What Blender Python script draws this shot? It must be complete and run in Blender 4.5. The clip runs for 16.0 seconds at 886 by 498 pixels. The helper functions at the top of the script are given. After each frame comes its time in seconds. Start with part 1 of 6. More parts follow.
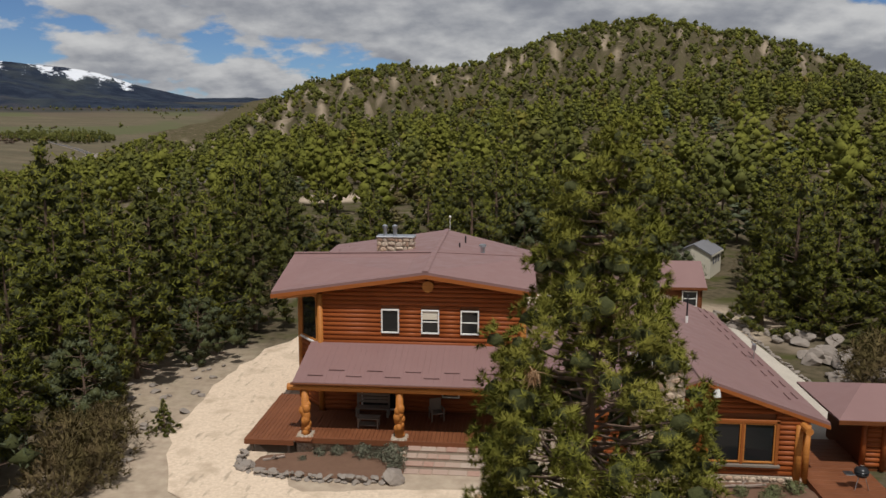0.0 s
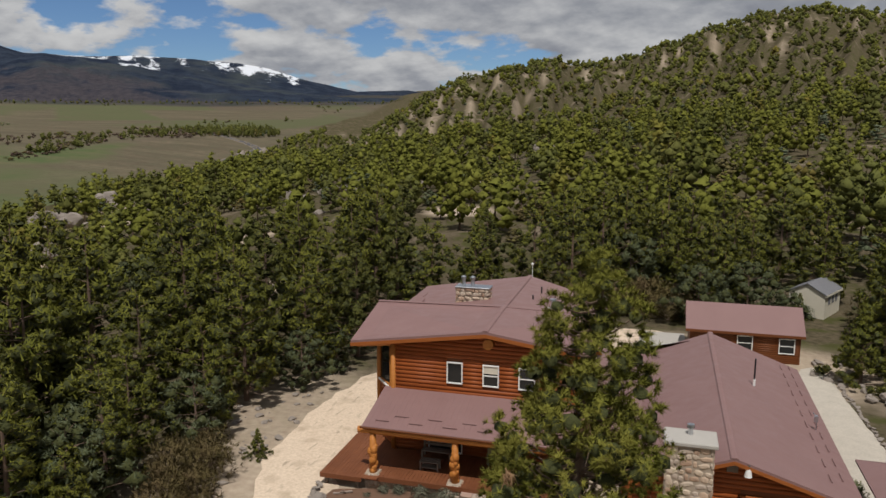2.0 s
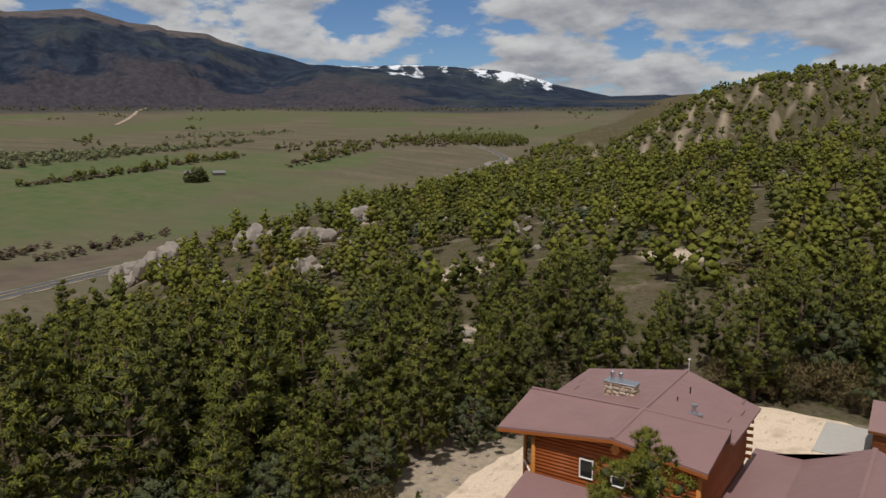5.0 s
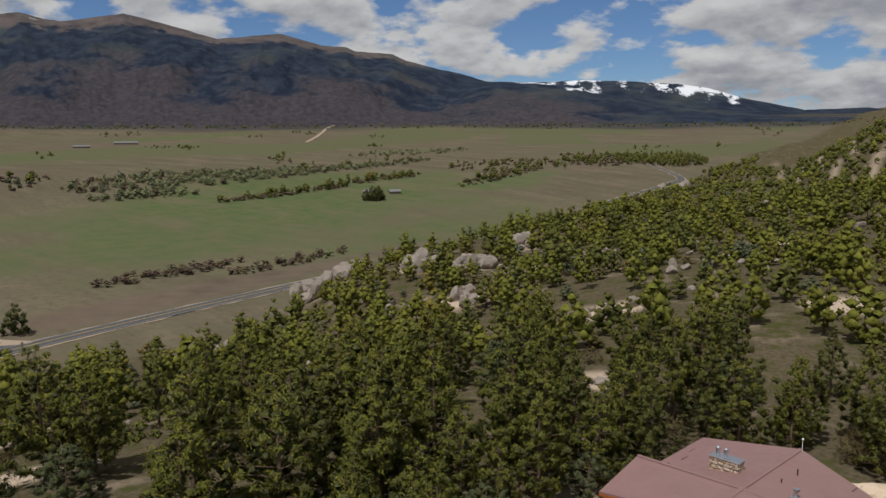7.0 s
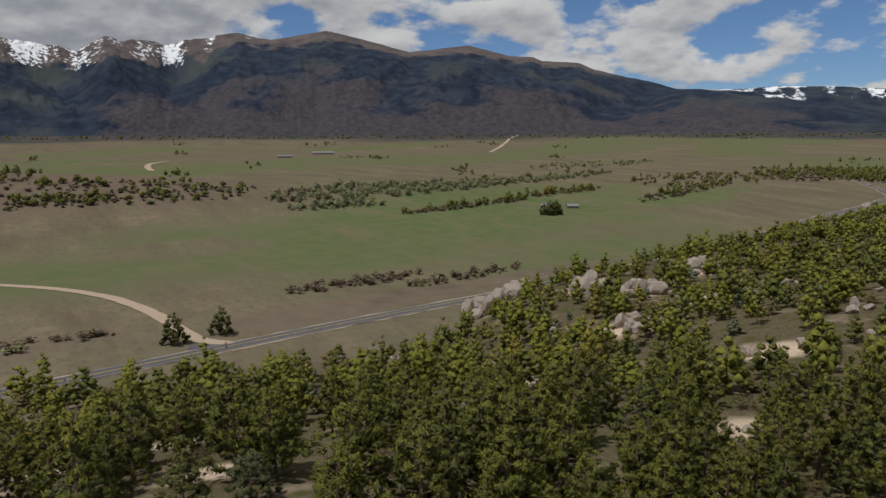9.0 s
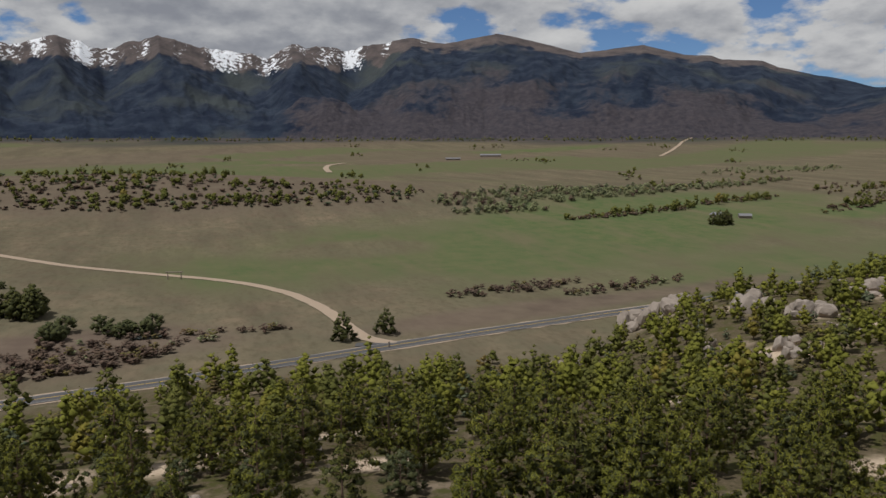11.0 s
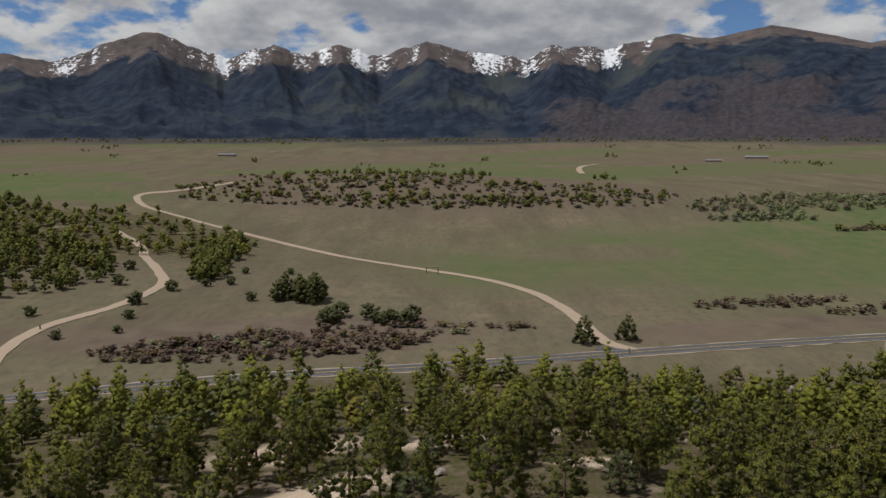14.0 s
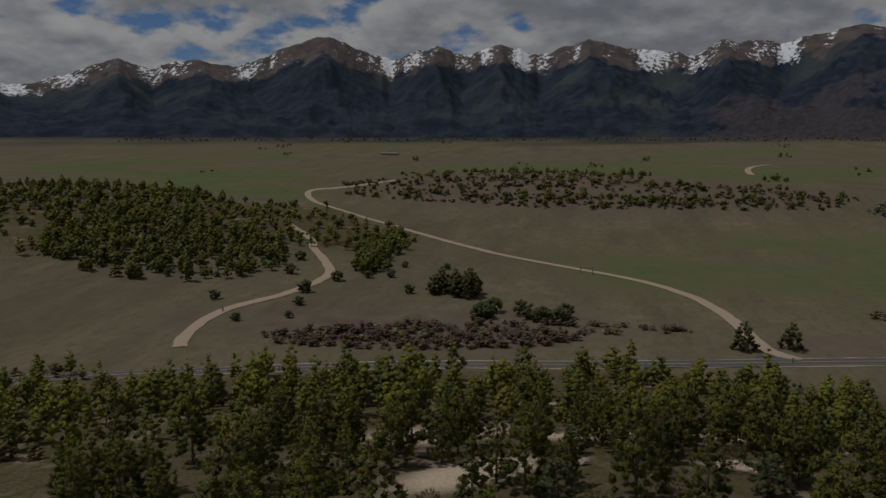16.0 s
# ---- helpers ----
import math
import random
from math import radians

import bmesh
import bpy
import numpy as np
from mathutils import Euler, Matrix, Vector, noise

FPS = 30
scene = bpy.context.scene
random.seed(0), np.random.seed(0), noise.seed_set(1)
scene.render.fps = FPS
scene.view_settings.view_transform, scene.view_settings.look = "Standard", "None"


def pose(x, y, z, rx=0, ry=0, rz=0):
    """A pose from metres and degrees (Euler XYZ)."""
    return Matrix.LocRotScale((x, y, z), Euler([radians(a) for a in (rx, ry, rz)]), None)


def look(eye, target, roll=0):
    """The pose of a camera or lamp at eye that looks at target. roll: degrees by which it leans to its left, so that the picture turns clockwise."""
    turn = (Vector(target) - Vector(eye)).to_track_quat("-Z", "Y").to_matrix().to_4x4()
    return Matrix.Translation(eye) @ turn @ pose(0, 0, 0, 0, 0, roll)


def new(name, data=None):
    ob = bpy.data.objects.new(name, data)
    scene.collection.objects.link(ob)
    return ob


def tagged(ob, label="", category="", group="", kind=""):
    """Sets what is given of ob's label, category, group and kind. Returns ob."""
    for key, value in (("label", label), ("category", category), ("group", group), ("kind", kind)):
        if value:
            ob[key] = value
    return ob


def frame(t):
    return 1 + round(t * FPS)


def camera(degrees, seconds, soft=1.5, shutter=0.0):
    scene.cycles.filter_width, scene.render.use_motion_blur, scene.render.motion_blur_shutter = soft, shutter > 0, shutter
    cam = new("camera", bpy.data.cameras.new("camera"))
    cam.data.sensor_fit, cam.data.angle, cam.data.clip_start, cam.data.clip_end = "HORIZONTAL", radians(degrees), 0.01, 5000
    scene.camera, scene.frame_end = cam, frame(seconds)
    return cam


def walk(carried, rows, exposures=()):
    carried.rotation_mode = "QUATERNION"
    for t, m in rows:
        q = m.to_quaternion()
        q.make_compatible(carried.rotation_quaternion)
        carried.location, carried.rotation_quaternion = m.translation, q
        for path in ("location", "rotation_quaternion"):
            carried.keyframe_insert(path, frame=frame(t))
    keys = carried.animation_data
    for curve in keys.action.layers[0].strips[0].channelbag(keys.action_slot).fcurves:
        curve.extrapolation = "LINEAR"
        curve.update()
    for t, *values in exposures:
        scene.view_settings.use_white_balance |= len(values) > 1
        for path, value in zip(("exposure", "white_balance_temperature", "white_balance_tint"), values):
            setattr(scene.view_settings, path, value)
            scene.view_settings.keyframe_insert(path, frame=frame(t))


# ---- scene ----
import collections
cam = camera(59.177, 16.0)
walk(cam, [
    (0.0, look((3.921, -38.395, 15.658), (-4.037, 59.970, -0.496), 0.20)),
    (0.5, look((5.180, -38.943, 16.704), (-7.271, 58.939, 0.450), 0.20)),
    (1.0, look((6.424, -39.437, 17.733), (-10.723, 57.663, 1.070), 0.14)),
    (1.5, look((7.626, -39.834, 18.790), (-14.311, 56.232, 1.758), 0.11)),
    (2.0, look((8.785, -40.272, 19.884), (-17.969, 54.525, 2.631), 0.11)),
    (2.5, look((9.886, -40.682, 20.945), (-21.735, 52.588, 3.600), 0.03)),
    (3.0, look((11.032, -41.037, 22.076), (-25.459, 50.436, 4.723), -0.06)),
    (3.5, look((12.168, -41.334, 23.222), (-29.113, 48.063, 5.786), -0.11)),
    (4.0, look((13.303, -41.543, 24.374), (-32.721, 45.505, 6.927), -0.04)),
    (6.5, look((20.286, -42.997, 30.701), (-47.552, 28.863, 15.400), -0.20)),
    (7.0, look((21.795, -43.176, 31.814), (-50.164, 24.639, 16.879), -0.23)),
    (7.5, look((23.292, -43.321, 32.935), (-52.596, 20.155, 18.378), -0.21)),
    (8.0, look((24.960, -43.497, 34.219), (-54.627, 15.355, 19.994), -0.21)),
    (8.5, look((26.825, -43.772, 35.520), (-56.056, 10.404, 21.532), -0.21)),
    (9.0, look((28.717, -43.935, 36.765), (-57.093, 5.525, 22.965), -0.24)),
    (11.5, look((38.763, -44.877, 41.674), (-57.059, -19.741, 28.029), -0.02)),
    (12.0, look((40.570, -44.898, 42.455), (-56.498, -25.113, 28.806), 0.02)),
    (12.5, look((42.510, -44.978, 43.062), (-55.502, -30.536, 29.456), 0.05)),
    (13.0, look((44.352, -44.940, 43.585), (-54.286, -35.762, 29.930), 0.02)),
    (13.5, look((46.007, -44.784, 44.002), (-52.976, -40.808, 30.341), -0.02)),
    (14.0, look((47.558, -44.671, 44.273), (-51.493, -45.753, 30.575), -0.05)),
    (14.5, look((49.075, -44.460, 44.315), (-49.789, -50.627, 30.608), -0.04)),
    (15.0, look((50.582, -44.275, 44.412), (-47.829, -55.527, 30.672), -0.07)),
    (15.5, look((51.887, -44.045, 44.410), (-45.793, -60.440, 30.638), -0.07)),
    (16.0, look((53.163, -43.615, 44.343), (-43.673, -64.421, 30.566), -0.02)),
], exposures=[(0.0, 0.0), (15.4, 0.0), (15.6, -0.12), (15.8, -0.55), (16.0, -1.15)])

# ---------------------------------------------------------------- light
SUN_ELEV, SUN_AZ = radians(64), radians(167)      # azimuth clockwise from +y
sun_dir = Vector((math.sin(SUN_AZ) * math.cos(SUN_ELEV), math.cos(SUN_AZ) * math.cos(SUN_ELEV), math.sin(SUN_ELEV)))
sun = new("sun", bpy.data.lights.new("sun", "SUN"))
sun.data.energy, sun.data.angle, sun.data.color = 3.3, radians(0.5), (1.0, 0.96, 0.91)
sun.matrix_world = look(sun_dir * 300, (0, 0, 0))

world = bpy.data.worlds.new("sky")
scene.world = world
world.use_nodes = True
wn, wl = world.node_tree.nodes, world.node_tree.links
wn.clear()


def wnode(kind, **kw):
    n = wn.new(kind)
    for key, value in kw.items():
        if key == "op":
            n.operation = value
        else:
            n.inputs[key].default_value = value
    return n


def wmath(op, a, b=None, clamp=False):
    n = wn.new("ShaderNodeMath")
    n.operation, n.use_clamp = op, clamp
    for k, v in enumerate((a, b)):
        if v is None:
            continue
        if isinstance(v, (int, float)):
            n.inputs[k].default_value = v
        else:
            wl.new(v, n.inputs[k])
    return n.outputs[0]


sky = wn.new("ShaderNodeTexSky")
sky.sky_type, sky.sun_disc = "NISHITA", False
sky.sun_elevation, sky.sun_rotation, sky.altitude = SUN_ELEV, SUN_AZ, 2400
sky.air_density, sky.dust_density, sky.ozone_density = 1.0, 0.6, 1.6
coord = wn.new("ShaderNodeTexCoord")
sep = wn.new("ShaderNodeSeparateXYZ")
wl.new(coord.outputs["Generated"], sep.inputs[0])


def cloud_plane(lift):
    """The flat cloud deck as seen from below: rows of cloud close up towards the horizon."""
    far = wmath("DIVIDE", 1.0, wmath("ADD", wmath("MAXIMUM", sep.outputs[2], 0.0), 0.33 + lift))
    c = wn.new("ShaderNodeCombineXYZ")
    wl.new(wmath("MULTIPLY", sep.outputs[0], far), c.inputs[0])
    wl.new(wmath("MULTIPLY", sep.outputs[1], far), c.inputs[1])
    return c.outputs[0]


deck_here, deck_above = cloud_plane(0.0), cloud_plane(0.016)


def cloud_noise(deck, scale, detail, shift, rough=0.55):
    m = wn.new("ShaderNodeMapping")
    m.inputs["Location"].default_value = shift
    wl.new(deck, m.inputs[0])
    n = wn.new("ShaderNodeTexNoise")
    n.inputs["Scale"].default_value, n.inputs["Detail"].default_value = scale, detail
    n.inputs["Roughness"].default_value = rough
    wl.new(m.outputs[0], n.inputs["Vector"])
    return n.outputs[0]


def ramp(value, stops):
    r = wn.new("ShaderNodeValToRGB")
    while len(r.color_ramp.elements) < len(stops):
        r.color_ramp.elements.new(0.5)
    for e, (p, c) in zip(r.color_ramp.elements, stops):
        e.position, e.color = p, (*c, 1)
    wl.new(value, r.inputs[0])
    return r.outputs[0]


# broken cumulus: thinner towards the north-west, where the blue shows
west = wmath("ADD", wmath("MULTIPLY", sep.outputs[0], -math.sin(radians(48))), wmath("MULTIPLY", sep.outputs[1], math.cos(radians(48))))
gap = wmath("MULTIPLY", wmath("POWER", wmath("MAXIMUM", west, 0.0), 9.0), 0.125)
big = cloud_noise(deck_here, 0.9, 2.0, (1.3, 0.4, 0.2))
body = cloud_noise(deck_here, 3.3, 9.0, (0.2, 3.1, 0.5), 0.54)
above = cloud_noise(deck_above, 3.3, 9.0, (0.2, 3.1, 0.5), 0.54)
wisp = cloud_noise(deck_here, 9.0, 6.0, (2.2, 0.1, 0.9))
cover = wmath("SUBTRACT", wmath("ADD", wmath("MULTIPLY", big, 0.45), wmath("MULTIPLY", body, 0.75)), gap)
mask = ramp(cover, [(0.0, (0, 0, 0)), (0.474, (0, 0, 0)), (0.520, (1, 1, 1)), (1.0, (1, 1, 1))])
shade = wmath("ADD", wmath("ADD", wmath("MULTIPLY", wmath("SUBTRACT", body, above), 2.4), wmath("MULTIPLY", wmath("SUBTRACT", 0.66, cover), 1.7)), wmath("MULTIPLY", wisp, 0.40))
tone = ramp(shade, [(0.0, (2.7, 2.85, 3.25)), (0.16, (3.3, 3.45, 3.8)), (0.34, (4.4, 4.5, 4.75)), (0.55, (5.8, 5.85, 5.95)), (1.0, (7.4, 7.4, 7.35))])
deep = wn.new("ShaderNodeMix")
deep.data_type, deep.blend_type = "RGBA", "MULTIPLY"
deep.inputs[0].default_value = 1.0
deep.inputs[7].default_value = (0.50, 0.63, 0.80, 1)
wl.new(sky.outputs[0], deep.inputs[6])
mix = wn.new("ShaderNodeMix")
mix.data_type = "RGBA"
wl.new(mask, mix.inputs[0])
wl.new(deep.outputs[2], mix.inputs[6])
wl.new(tone, mix.inputs[7])
back = wnode("ShaderNodeBackground", Strength=0.085)
wl.new(mix.outputs[2], back.inputs[0])
wout = wn.new("ShaderNodeOutputWorld")
wl.new(back.outputs[0], wout.inputs[0])

# ---------------------------------------------------------------- materials
class Mat:
    """A small helper to wire node materials."""

    def __init__(self, name, rough=0.8, metal=0.0, spec=0.3):
        self.m = bpy.data.materials.new(name)
        self.m.use_nodes = True
        self.t = self.m.node_tree
        self.b = self.t.nodes["Principled BSDF"]
        self.b.inputs["Roughness"].default_value = rough
        self.b.inputs["Metallic"].default_value = metal
        self.b.inputs["Specular IOR Level"].default_value = spec
        self.tc = self.t.nodes.new("ShaderNodeTexCoord")

    def put(self, value, socket):
        if hasattr(value, "is_linked"):
            self.t.links.new(value, socket)
        else:
            socket.default_value = value

    def vec(self, scale=(1, 1, 1), space="Object"):
        n = self.t.nodes.new("ShaderNodeMapping")
        n.inputs["Scale"].default_value = scale
        self.t.links.new(self.tc.outputs[space], n.inputs[0])
        return n.outputs[0]

    def noise(self, scale, detail=4, stretch=(1, 1, 1), rough=0.55, space="Object"):
        n = self.t.nodes.new("ShaderNodeTexNoise")
        n.inputs["Scale"].default_value, n.inputs["Detail"].default_value = scale, detail
        n.inputs["Roughness"].default_value = rough
        self.t.links.new(self.vec(stretch, space), n.inputs["Vector"])
        return n.outputs[0]

    def attr(self, name):
        n = self.t.nodes.new("ShaderNodeAttribute")
        n.attribute_name = name
        return n.outputs["Fac"]

    def island(self):
        return self.t.nodes.new("ShaderNodeNewGeometry").outputs["Random Per Island"]

    def object_random(self):
        return self.t.nodes.new("ShaderNodeObjectInfo").outputs["Random"]

    def math(self, op, a, b=0.0, clamp=False):
        n = self.t.nodes.new("ShaderNodeMath")
        n.operation, n.use_clamp = op, clamp
        self.put(a, n.inputs[0])
        self.put(b, n.inputs[1])
        return n.outputs[0]

    def steps(self, value, lo, hi):
        n = self.t.nodes.new("ShaderNodeMapRange")
        n.inputs["From Min"].default_value, n.inputs["From Max"].default_value = lo, hi
        self.put(value, n.inputs["Value"])
        return n.outputs[0]

    def ramp(self, value, stops):
        r = self.t.nodes.new("ShaderNodeValToRGB")
        while len(r.color_ramp.elements) < len(stops):
            r.color_ramp.elements.new(0.5)
        for e, (p, c) in zip(r.color_ramp.elements, stops):
            e.position, e.color = p, (*c, 1)
        self.put(value, r.inputs[0])
        return r.outputs[0]

    def mix(self, fac, a, b, mode="MIX"):
        n = self.t.nodes.new("ShaderNodeMix")
        n.data_type, n.blend_type = "RGBA", mode
        self.put(fac, n.inputs[0])
        self.put(a if hasattr(a, "is_linked") else (*a, 1), n.inputs[6])
        self.put(b if hasattr(b, "is_linked") else (*b, 1), n.inputs[7])
        return n.outputs[2]

    def colour(self, value):
        self.put(value if hasattr(value, "is_linked") else (*value, 1), self.b.inputs["Base Color"])
        return self

    def rough(self, value):
        self.put(value, self.b.inputs["Roughness"])
        return self

    def bump(self, value, strength=0.4, distance=0.02):
        n = self.t.nodes.new("ShaderNodeBump")
        n.inputs["Strength"].default_value, n.inputs["Distance"].default_value = strength, distance
        self.put(value, n.inputs["Height"])
        self.t.links.new(n.outputs[0], self.b.inputs["Normal"])
        return self


def plain(name, a, b, scale, rough=0.7, metal=0.0, bump=0.2, stretch=(1, 1, 1), spec=0.3, dist=0.01):
    """Two tones at two scales, with relief."""
    m = Mat(name, rough, metal, spec)
    n1, n2 = m.noise(scale, 5, stretch), m.noise(scale * 0.13, 3, stretch)
    m.colour(m.mix(m.math("ADD", m.math("MULTIPLY", n1, 0.6), m.math("MULTIPLY", n2, 0.4)), a, b))
    m.bump(n1, bump, dist)
    return m.m


def foliage(name, dark, light, tips, scale=0.35):
    m = Mat(name, 0.85, 0, 0.03)
    c = m.mix(m.math("ADD", m.math("MULTIPLY", m.island(), 0.36), 0.30), dark, light)
    c = m.mix(m.steps(m.noise(scale, 3), 0.35, 0.7), c, tips)
    c = m.mix(m.math("MULTIPLY", m.steps(m.noise(0.13, 2), 0.42, 0.62), 0.75), c, dark)
    c = m.mix(m.math("MULTIPLY", m.object_random(), 0.25), c, dark)
    # trees differ: some fresher, a few turning rusty
    c = m.mix(m.math("MULTIPLY", m.attr("tint"), 0.45), c, (1.05 * tips[0], 1.15 * tips[1], 1.3 * tips[2]))
    c = m.mix(m.math("MULTIPLY", m.steps(m.attr("tint"), 0.95, 0.98), 0.4), c, (0.20, 0.125, 0.035))
    m.colour(c)
    m.b.inputs["Subsurface Weight"].default_value = 0.0
    return m.m


def make_materials():
    d = {}
    # ground: dry grass, green meadow, sandy gravel, pine litter and pale rock by attribute
    g = Mat("ground", 0.95, 0, 0.0)
    fine, mid, wide = g.noise(1.6, 6), g.noise(0.09, 5), g.noise(0.012, 5)
    grass = g.mix(g.steps(wide, 0.35, 0.65), (0.180, 0.140, 0.098), (0.146, 0.125, 0.083))
    streak = g.noise(0.02, 6, (0.35, 1.6, 1), 0.65)
    grass = g.mix(g.steps(streak, 0.42, 0.62), grass, (0.104, 0.084, 0.060))
    grass = g.mix(g.steps(mid, 0.3, 0.75), grass, (0.112, 0.104, 0.070))
    tuft = g.noise(0.22, 6, (0.7, 1.4, 1), 0.7)
    grass = g.mix(g.math("MULTIPLY", g.steps(tuft, 0.48, 0.66), 0.55), grass, (0.082, 0.070, 0.046))
    meadow = g.mix(g.steps(mid, 0.3, 0.7), (0.068, 0.102, 0.042), (0.106, 0.117, 0.056))
    meadow = g.mix(g.math("MULTIPLY", g.steps(streak, 0.47, 0.66), 0.7), meadow, (0.135, 0.118, 0.074))
    meadow = g.mix(g.math("MULTIPLY", g.steps(tuft, 0.50, 0.68), 0.32), meadow, (0.150, 0.130, 0.078))
    litter = g.mix(g.steps(fine, 0.3, 0.7), (0.060, 0.052, 0.030), (0.125, 0.100, 0.066))
    litter = g.mix(g.steps(mid, 0.56, 0.70), litter, (0.22, 0.175, 0.13))
    litter = g.mix(g.steps(g.noise(0.31, 4), 0.50, 0.62), litter, (0.066, 0.066, 0.026))
    sand = g.mix(g.steps(fine, 0.3, 0.7), (0.36, 0.28, 0.21), (0.50, 0.41, 0.31))
    sage = g.mix(g.steps(mid, 0.3, 0.7), (0.098, 0.074, 0.062), (0.150, 0.116, 0.090))
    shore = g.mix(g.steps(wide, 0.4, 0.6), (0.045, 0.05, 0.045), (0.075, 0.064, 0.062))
    c = g.mix(g.attr("green"), grass, meadow)
    c = g.mix(g.attr("sage"), c, sage)
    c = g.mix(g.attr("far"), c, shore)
    c = g.mix(g.attr("wood"), c, litter)
    c = g.mix(g.attr("sand"), c, sand)
    g.colour(c).bump(g.math("ADD", fine, g.math("MULTIPLY", mid, 2.0)), 0.5, 0.12)
    d["ground"] = g.m

    m = Mat("mountain", 0.95, 0, 0.1)
    n1, n2, n3 = m.noise(0.012, 8, rough=0.65), m.noise(0.0026, 4), m.noise(0.045, 8, rough=0.7)
    up = m.attr("rise")
    # bluish, unevenly dark wood tones carry distance haze and cloud shade in the colour
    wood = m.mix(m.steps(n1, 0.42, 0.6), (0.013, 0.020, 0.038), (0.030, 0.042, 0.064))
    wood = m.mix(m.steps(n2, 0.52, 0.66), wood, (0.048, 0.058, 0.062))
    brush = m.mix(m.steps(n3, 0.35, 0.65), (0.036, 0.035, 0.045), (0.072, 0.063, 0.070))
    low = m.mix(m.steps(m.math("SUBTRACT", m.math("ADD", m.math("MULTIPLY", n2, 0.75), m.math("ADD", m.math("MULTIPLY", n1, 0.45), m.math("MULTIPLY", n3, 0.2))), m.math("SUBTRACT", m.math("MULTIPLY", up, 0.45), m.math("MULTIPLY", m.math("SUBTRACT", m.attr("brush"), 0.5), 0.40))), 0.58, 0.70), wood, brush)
    rock = m.mix(m.steps(n1, 0.35, 0.65), (0.066, 0.058, 0.060), (0.128, 0.106, 0.100))
    c = m.mix(m.steps(m.math("ADD", m.attr("bare"), m.math("MULTIPLY", m.math("SUBTRACT", n1, 0.5), 0.8)), 0.40, 0.55), low, rock)
    snow = m.math("ADD", m.attr("snow"), m.math("MULTIPLY", m.math("SUBTRACT", n3, 0.5), 1.5))
    snow = m.math("ADD", snow, m.math("MULTIPLY", m.math("SUBTRACT", n1, 0.5), 0.5))
    c = m.mix(m.steps(snow, 0.57, 0.63), c, (0.74, 0.77, 0.82))
    m.colour(c).bump(m.math("ADD", n1, m.math("MULTIPLY", n3, 0.3)), 1.0, 26)
    d["mountain"] = m.m

    d["asphalt"] = plain("asphalt", (0.058, 0.058, 0.062), (0.090, 0.088, 0.090), 3.0, 0.85)
    d["paint_white"] = plain("road_paint", (0.20, 0.20, 0.19), (0.30, 0.29, 0.28), 4.0, 0.7)
    d["paint_yellow"] = plain("road_paint_yellow", (0.45, 0.30, 0.05), (0.55, 0.38, 0.08), 4.0, 0.7)
    d["dirt"] = plain("dirt_track", (0.27, 0.205, 0.15), (0.37, 0.295, 0.22), 0.8, 0.95, bump=0.4)
    gv = Mat("gravel", 0.95, 0, 0.15)
    a1, a2, a3 = gv.noise(7.0, 6), gv.noise(0.55, 5), gv.noise(2.1, 4, (1, 0.3, 1))
    gc = gv.mix(gv.steps(a1, 0.3, 0.7), (0.54, 0.425, 0.315), (0.70, 0.57, 0.435))
    gc = gv.mix(gv.steps(a2, 0.52, 0.70), gc, (0.44, 0.345, 0.25))
    gc = gv.mix(gv.steps(a3, 0.60, 0.72), gc, (0.36, 0.29, 0.215))
    gv.colour(gc).bump(gv.math("ADD", a1, a2), 0.4, 0.03)
    d["gravel"] = gv.m
    d["whitegravel"] = plain("white_gravel", (0.30, 0.265, 0.22), (0.64, 0.58, 0.49), 9.0, 0.9, bump=1.0, dist=0.05)
    d["bark"] = plain("bark", (0.10, 0.065, 0.045), (0.22, 0.15, 0.11), 6.0, 0.9, bump=0.8, stretch=(1, 1, 0.25), dist=0.03)
    d["pine"] = foliage("pine_needles", (0.098, 0.104, 0.020), (0.156, 0.160, 0.029), (0.168, 0.162, 0.032))
    d["pinedark"] = foliage("dark_pine_needles", (0.062, 0.068, 0.020), (0.108, 0.114, 0.030), (0.130, 0.126, 0.034))
    d["yardpine"] = foliage("long_pine_needles", (0.125, 0.132, 0.024), (0.200, 0.200, 0.036), (0.225, 0.205, 0.045))
    d["juniper"] = foliage("juniper_leaves", (0.060, 0.074, 0.040), (0.115, 0.130, 0.07), (0.14, 0.15, 0.09))
    d["oak"] = foliage("scrub_oak_twigs", (0.085, 0.062, 0.036), (0.18, 0.125, 0.065), (0.16, 0.14, 0.045))
    # shade between the outer needle tufts, put into a darker inner colour
    d["heart"] = plain("shaded_inner_needles", (0.040, 0.044, 0.014), (0.066, 0.072, 0.022), 9.0, 0.9, bump=0.8, dist=0.08)
    d["willow"] = foliage("willow_leaves", (0.13, 0.15, 0.065), (0.21, 0.225, 0.11), (0.24, 0.235, 0.13))
    d["twig"] = foliage("bare_twigs", (0.085, 0.056, 0.045), (0.16, 0.105, 0.082), (0.13, 0.095, 0.065))
    d["granite"] = plain("granite", (0.15, 0.125, 0.105), (0.37, 0.32, 0.275), 1.6, 0.9, bump=1.0, dist=0.12)

    r = Mat("metal_roof", 0.5, 0.0, 0.25)
    rn = r.noise(0.5, 4)
    r.colour(r.mix(rn, (0.208, 0.121, 0.114), (0.250, 0.151, 0.142)))
    r.rough(r.steps(r.noise(1.3, 3), -0.6, 1.6)).bump(r.noise(9, 2), 0.05, 0.005)
    d["roof"] = r.m

    def logwood(name, a, b):
        w = Mat(name, 0.58, 0, 0.28)
        grain = w.noise(3.0, 6, (0.35, 0.35, 9))
        w.colour(w.mix(w.math("MULTIPLY", w.object_random(), 0.5), w.mix(w.steps(grain, 0.3, 0.7), a, b), a))
